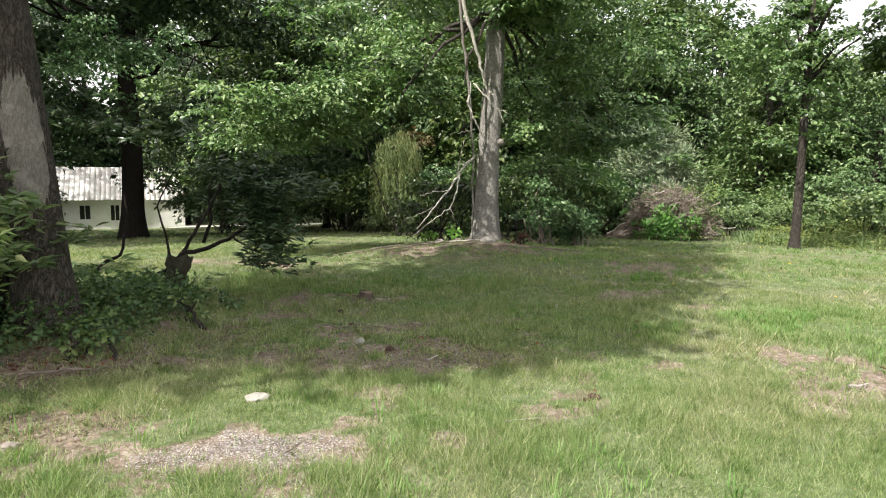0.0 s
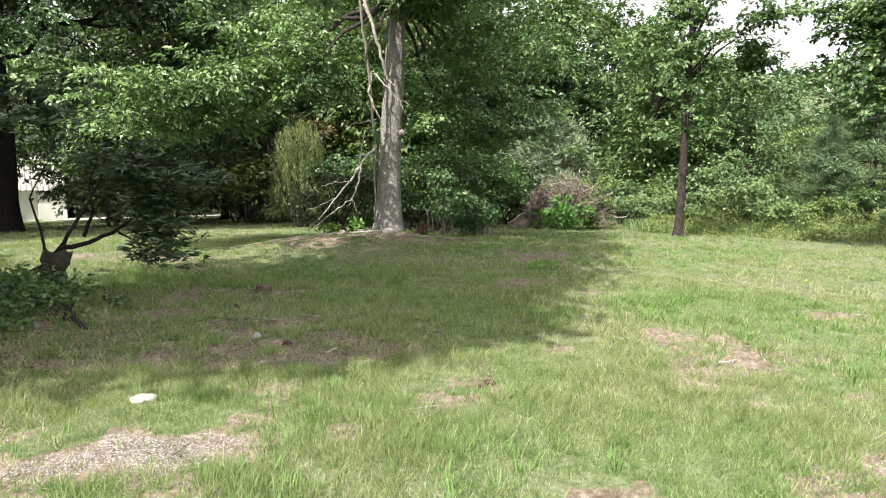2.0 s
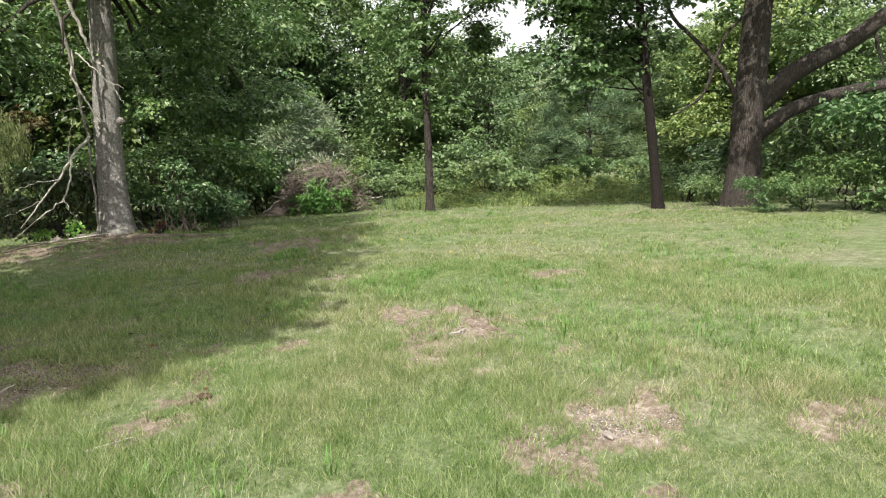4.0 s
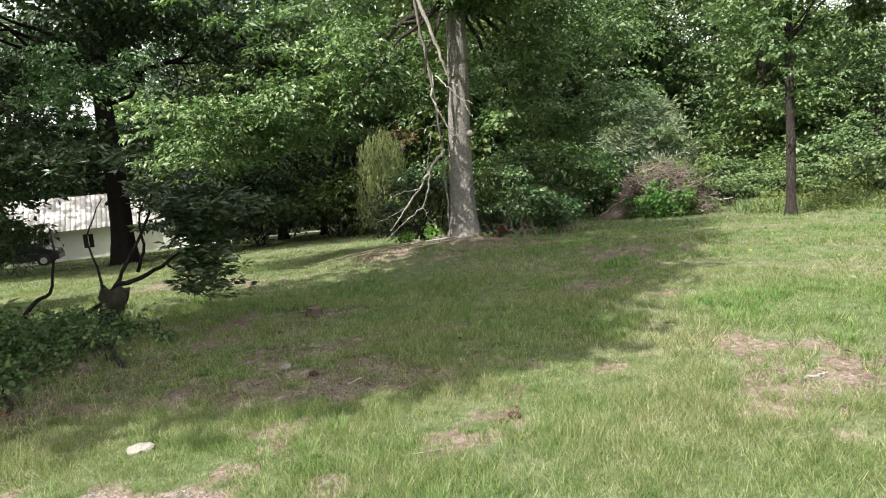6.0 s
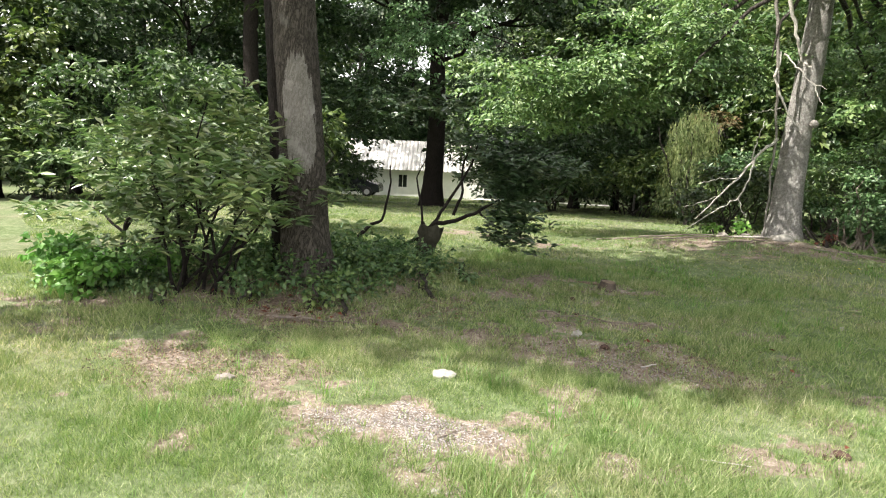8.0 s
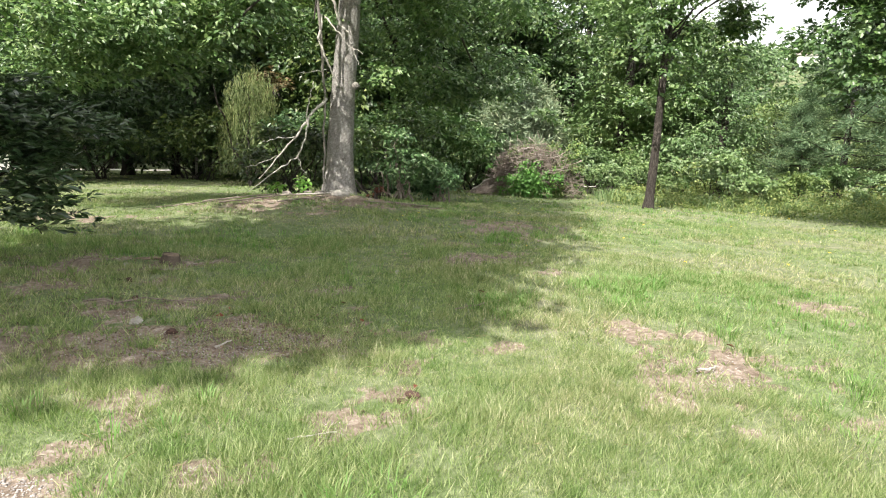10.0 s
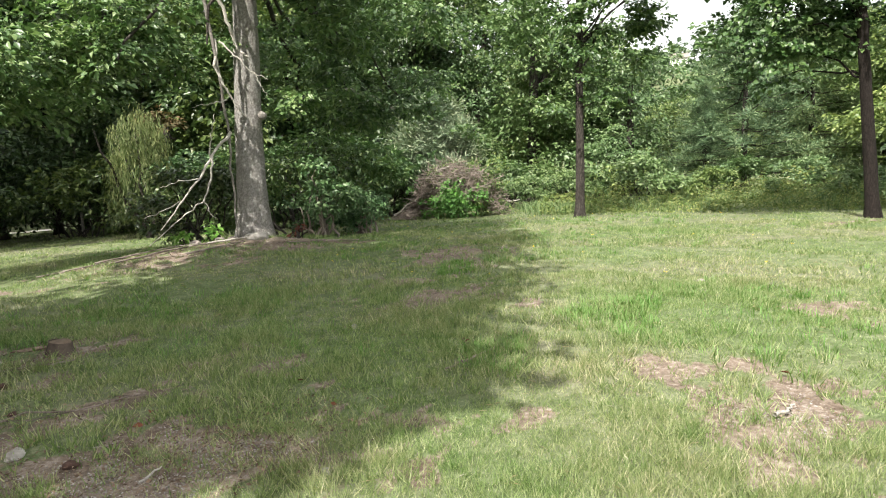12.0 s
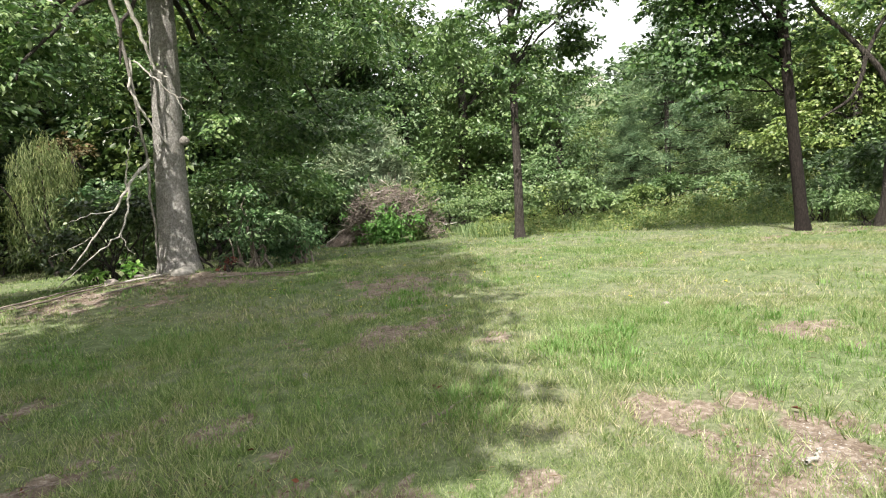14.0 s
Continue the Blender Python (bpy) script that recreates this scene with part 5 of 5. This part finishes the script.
def blades(r0, r1, count, width, tall, az0, az1, mat, name, label, clump=7):
    """Grass over a ring sector about the walk: small tussocks of thin upright blades."""
    m = count // clump
    r = np.sqrt(rng.uniform(r0 * r0, r1 * r1, m))
    a = np.radians(rng.uniform(az0, az1, m))
    x, y = 0.3 + r * np.sin(a), 1.2 + r * np.cos(a)
    thin = rough_noise(x, y, 0.9, 40) * 0.6 + rough_noise(x, y, 0.28, 44) * 0.4
    ok = (rng.random(m) > bare(x, y)) & (rng.random(m) < np.clip((thin - 0.30) * 5.0, 0.30, 1))
    k = np.repeat(np.flatnonzero(ok), clump)
    vigour = np.clip((rough_noise(x, y, 0.5, 60) - 0.3) * 2.3, 0.05, 1) * rng.uniform(0.5, 1.3, m)
    n = len(k)
    spread = max(0.022, width * 5)
    bx, by = rng.normal(0, spread, n), rng.normal(0, spread, n)
    x, y = x[k] + bx, y[k] + by
    z = height(x, y)
    h = tall * (0.42 + 0.85 * vigour[k]) * rng.uniform(0.45, 1.3, n)
    a = rng.uniform(0, 2 * np.pi, n)
    S = np.stack([np.cos(a), np.sin(a), np.zeros(n)], 1) * (width * rng.uniform(0.6, 1.3, n))[:, None]
    b = rng.uniform(0, 2 * np.pi, n)
    lean = np.stack([np.cos(b), np.sin(b), np.zeros(n)], 1) * (h * rng.uniform(0.1, 0.8, n))[:, None]
    lean += np.stack([bx, by, np.zeros(n)], 1) * (h / spread * 0.35)[:, None]
    P = np.stack([x, y, z - 0.01], 1)
    V = np.stack([P - S, P + S, P + lean + np.stack([0 * h, 0 * h, h], 1)], 1).reshape(-1, 3)
    tagged(new(name, mesh(name, V, np.arange(3 * n).reshape(-1, 3), M[mat])), label, "grass", kind="stuff")


LAWN = ("grass", "lawn_grass", "short mixed lawn grass with dry blades")
blades(1.0, 4.5, 430000, 0.0024, 0.075, -92, 92, *LAWN)
blades(0.0, 1.0, 6000, 0.0035, 0.07, -180, 180, *LAWN)
blades(1.0, 9.0, 36000, 0.006, 0.075, 92, 268, *LAWN)
blades(4.5, 8.5, 360000, 0.0038, 0.072, -78, 80, *LAWN)
blades(8.5, 15, 200000, 0.0062, 0.062, -62, 66, *LAWN)
blades(15, 26, 95000, 0.012, 0.06, -55, 60, *LAWN)
blades(26, 48, 30000, 0.03, 0.08, -60, 55, *LAWN)


def tufts(count, r0, r1, az0, az1, per, tall, width, mat, name, label, spread=0.05):
    """Taller tufts of grass, each blade bent over."""
    r = np.sqrt(rng.uniform(r0 * r0, r1 * r1, count))
    a = np.radians(rng.uniform(az0, az1, count))
    x, y = 0.3 + r * np.sin(a), 1.2 + r * np.cos(a)
    ok = (bare(x, y) < 0.4) & (rough_noise(x, y, 2.2, 80) > 0.47)
    x, y = x[ok], y[ok]
    k = np.repeat(np.arange(len(x)), per)
    n = len(k)
    b = rng.uniform(0, 2 * np.pi, n)
    out = np.stack([np.cos(b), np.sin(b), np.zeros(n)], 1)
    X = x[k] + out[:, 0] * spread * rng.random(n)
    Y = y[k] + out[:, 1] * spread * rng.random(n)
    P = np.stack([X, Y, height(X, Y) - 0.01], 1)
    h = tall * rng.uniform(0.5, 1.25, n)
    S = np.stack([-out[:, 1], out[:, 0], np.zeros(n)], 1) * (width * rng.uniform(0.7, 1.2, n))[:, None]
    up = np.array([0, 0, 1.0])
    mid = P + out * (h * 0.22)[:, None] + up * (h * 0.65)[:, None]
    tip = P + out * (h * rng.uniform(0.4, 0.9, n))[:, None] + up * (h * rng.uniform(0.75, 1.05, n))[:, None]
    V = np.stack([P - S, P + S, mid - S * 0.7, mid + S * 0.7, tip], 1).reshape(-1, 3)
    q = np.arange(n)[:, None] * 5
    tagged(new(name, mesh(name, V, np.concatenate([q + [0, 1, 3], q + [0, 3, 2], q + [2, 3, 4]]), M[mat])), label, "grass", kind="stuff")


tufts(800, 1.0, 9, -60, 70, 18, 0.10, 0.0035, "lush_grass", "grass_tufts", "taller bright green grass tufts", 0.13)
tufts(700, 7, 17, -10, 66, 18, 0.075, 0.005, "lush_grass", "grass_tufts", "taller bright green grass tufts", 0.13)

tufts(760, 4.2, 9.8, 17, 33, 20, 0.085, 0.004, "lush_grass", "grass_tufts", "taller bright green grass tufts", 0.13)

# Tall weeds along the meadow.
k = 2000
az, d = np.radians(rng.uniform(26, 56, k)), rng.uniform(19.6, 29, k)
C = np.stack([np.sin(az) * d, np.cos(az) * d, np.zeros(k)], 1)
tall = np.clip((d - 19) / 5, 0.10, 1) * (0.05 + 1.15 * np.clip(rough_noise(C[:, 0], C[:, 1], 1.1, 70) * 2.4 - 0.75, 0, 1.1))
C[:, 2] = height(C[:, 0], C[:, 1]) + rng.uniform(0.03, 0.75, k) * tall
tagged(new("meadow_weeds", mesh("meadow_weeds", *spray(C, np.full(k, 0.18), 15, 0.10, 0.36, 0.8, 0.1, 0.8), M["weed_leaf"])), "tall yellow-green weeds along the meadow edge", "weeds", kind="stuff")

tufts(800, 18.5, 25, 25, 55, 12, 0.32, 0.010, "weed_leaf", "meadow_grass", "long uncut grass at the meadow edge", 0.3)

# Gravel in the bare patch, dead leaves and chips.


def scatter(name, label, spots, size, mat, flat=0.5):
    pts = []
    for x, y, rx, ry, n in spots:
        d = ball(n)
        pts.append(np.stack([x + d[:, 0] * rx, y + d[:, 1] * ry], 1))
    P = np.concatenate(pts)
    P = P[bare(P[:, 0], P[:, 1]) > 0.35]
    n = len(P)
    s = size * rng.uniform(0.5, 1.5, n)
    octa = np.array([(1, 0, 0), (0, 1, 0), (-1, 0, 0), (0, -1, 0), (0, 0, 1), (0, 0, -1)], float)
    V = octa[None] * rng.uniform(0.6, 1.2, (n, 6, 1)) * s[:, None, None] * [1, 1, flat]
    a = rng.uniform(0, 6.28, n)
    c, sn = np.cos(a)[:, None], np.sin(a)[:, None]
    V = np.stack([V[..., 0] * c - V[..., 1] * sn, V[..., 0] * sn + V[..., 1] * c, V[..., 2]], -1)
    V[..., 0] += P[:, :1]
    V[..., 1] += P[:, 1:]
    V[..., 2] += (height(P[:, 0], P[:, 1]) - 0.012)[:, None]
    q = np.arange(n)[:, None] * 6
    F = np.concatenate([q + f for f in ([0, 1, 4], [1, 2, 4], [2, 3, 4], [3, 0, 4], [1, 0, 5], [2, 1, 5], [3, 2, 5], [0, 3, 5])])
    tagged(new(name, mesh(name, V.reshape(-1, 3), F, mat)), label, "gravel", kind="stuff")


def pebble_material():
    n = Nodes("pebbles")
    isl = n.add("NewGeometry").outputs["Random Per Island"]
    return n.finish(n.ramp(isl, [(0.0, (0.12, 0.104, 0.097)), (0.5, (0.25, 0.225, 0.213)), (1.0, (0.44, 0.412, 0.392))]), 0.85, 0.3)


scatter("gravel", "grey-pink crushed gravel in a bare patch", [(-1.11, 3.50, 0.66, 0.5, 7500), (-0.70, 3.05, 0.22, 0.2, 250), (0.08, 3.72, 0.2, 0.18, 220), (2.98, 2.66, 0.5, 0.4, 2200), (2.56, 2.96, 0.2, 0.25, 300), (0.55, 4.05, 0.2, 0.15, 200), (-2.65, 3.75, 0.7, 0.4, 400), (0.3, 5.65, 0.7, 0.55, 900), (-0.45, 5.35, 0.85, 0.5, 1300), (-0.95, 6.15, 0.6, 0.4, 500),
                                                               (3.26, 4.9, 0.4, 0.5, 300), (-1.05, 7.85, 0.45, 0.45, 250), (0.1, 5.6, 0.8, 0.5, 2000), (3.1, 4.75, 0.4, 0.45, 500), (-0.4, 13.0, 1.2, 0.7, 400)], 0.0065, pebble_material())


def litter(name, label, spots, size, mat):
    pts = []
    for x, y, rx, ry, n in spots:
        d = ball(n)
        pts.append(np.stack([x + d[:, 0] * rx, y + d[:, 1] * ry], 1))
    P = np.concatenate(pts)
    n = len(P)
    P3 = np.stack([P[:, 0], P[:, 1], height(P[:, 0], P[:, 1]) + rng.uniform(0.002, 0.03, n)], 1)
    a = rng.uniform(0, 6.28, n)
    D = np.stack([np.cos(a), np.sin(a), rng.normal(0, 0.25, n)], 1)
    L = size * rng.uniform(0.5, 1.4, n)
    tagged(new(name, mesh(name, *leaves(P3, D, np.array([0, 0, 1.0]) + rng.normal(0, 0.35, D.shape), L, L * 0.5), M[mat])), label, "leaf litter", kind="stuff")


litter("dead_leaves", "dry brown fallen leaves and bark chips", [(-3.0, 4.75, 0.9, 0.5, 900), (-3.6, 5.2, 1.2, 0.7, 900), (-3.6, 4.5, 1.4, 0.6, 700), (-2.2, 5.5, 0.8, 0.7, 400), (-2.6, 3.75, 0.8, 0.45, 650), (-2.95, 3.35, 0.6, 0.45, 600), (-0.3, 5.4, 1.2, 0.5, 700), (-1.2, 6.3, 0.8, 0.4, 350), (-2.2, 6.0, 0.5, 0.6, 250), (-1.8, 7.5, 0.9, 0.9, 500), (-1.05, 7.85, 0.6, 0.5, 250), (-0.4, 13.0, 1.4, 0.8, 900), (1.5, 13.5, 1.5, 0.5, 300),
                                                              (0.3, 5.65, 0.9, 0.7, 800), (3.26, 4.9, 0.5, 0.5, 60), (1.0, 4.3, 0.3, 0.25, 25), (-2.2, 5.7, 0.5, 0.6, 250), (13, 10.6, 2.0, 0.5, 400)], 0.022, "brown_leaf")
# Dry straw over the lawn and round the bare patches.
k = 15000
rr, aa = np.sqrt(rng.uniform(1.0, 130, k)), np.radians(rng.uniform(-60, 68, k))
sx, sy = 0.3 + rr * np.sin(aa), 1.2 + rr * np.cos(aa)
near = (rng.random(k) < 0.32 - 0.22 * bare(sx, sy)) & (np.hypot((sx + 1.1) / 0.62, (sy - 3.5) / 0.42) > 1)
sx, sy = sx[near], sy[near]
k = len(sx)
aa = rng.uniform(0, 6.28, k)
D = np.stack([np.cos(aa), np.sin(aa), rng.normal(0.05, 0.15, k)], 1)
tagged(new("dry_straw", mesh("dry_straw", *leaves(np.stack([sx, sy, height(sx, sy) + rng.uniform(0.0, 0.035, k)], 1), D, np.array([0, 0, 1.0]) + rng.normal(0, 0.4, D.shape), rng.uniform(0.025, 0.08, k), rng.uniform(0.002, 0.004, k)), M["straw"])),
       "dry straw lying in the lawn", "straw", kind="stuff")
litter("red_leaves", "single red-brown leaves on the lawn", [(2.03, 6.66, 0.04, 0.04, 2), (1.12, 4.50, 0.04, 0.03, 1), (0.35, 6.5, 1.2, 1.0, 8), (3.6, 5.1, 0.06, 0.05, 1), (-3.2, 5.0, 1.0, 0.4, 40)], 0.07, "red_leaf")
k = 34
az, d = np.radians(rng.uniform(5, 48, k)), rng.uniform(8, 17, k)
C = np.stack([np.sin(az) * d, 1.2 + np.cos(az) * d, np.zeros(k)], 1)
C[:, 2] = height(C[:, 0], C[:, 1]) + 0.10
tagged(new("dandelions", mesh("dandelions", *spray(C, np.full(k, 0.012), 8, 0.015, 0.6, 0.4, 0, 0.5), M["yellow_petal"])), "small yellow flowers in the lawn", "flowers", kind="stuff")
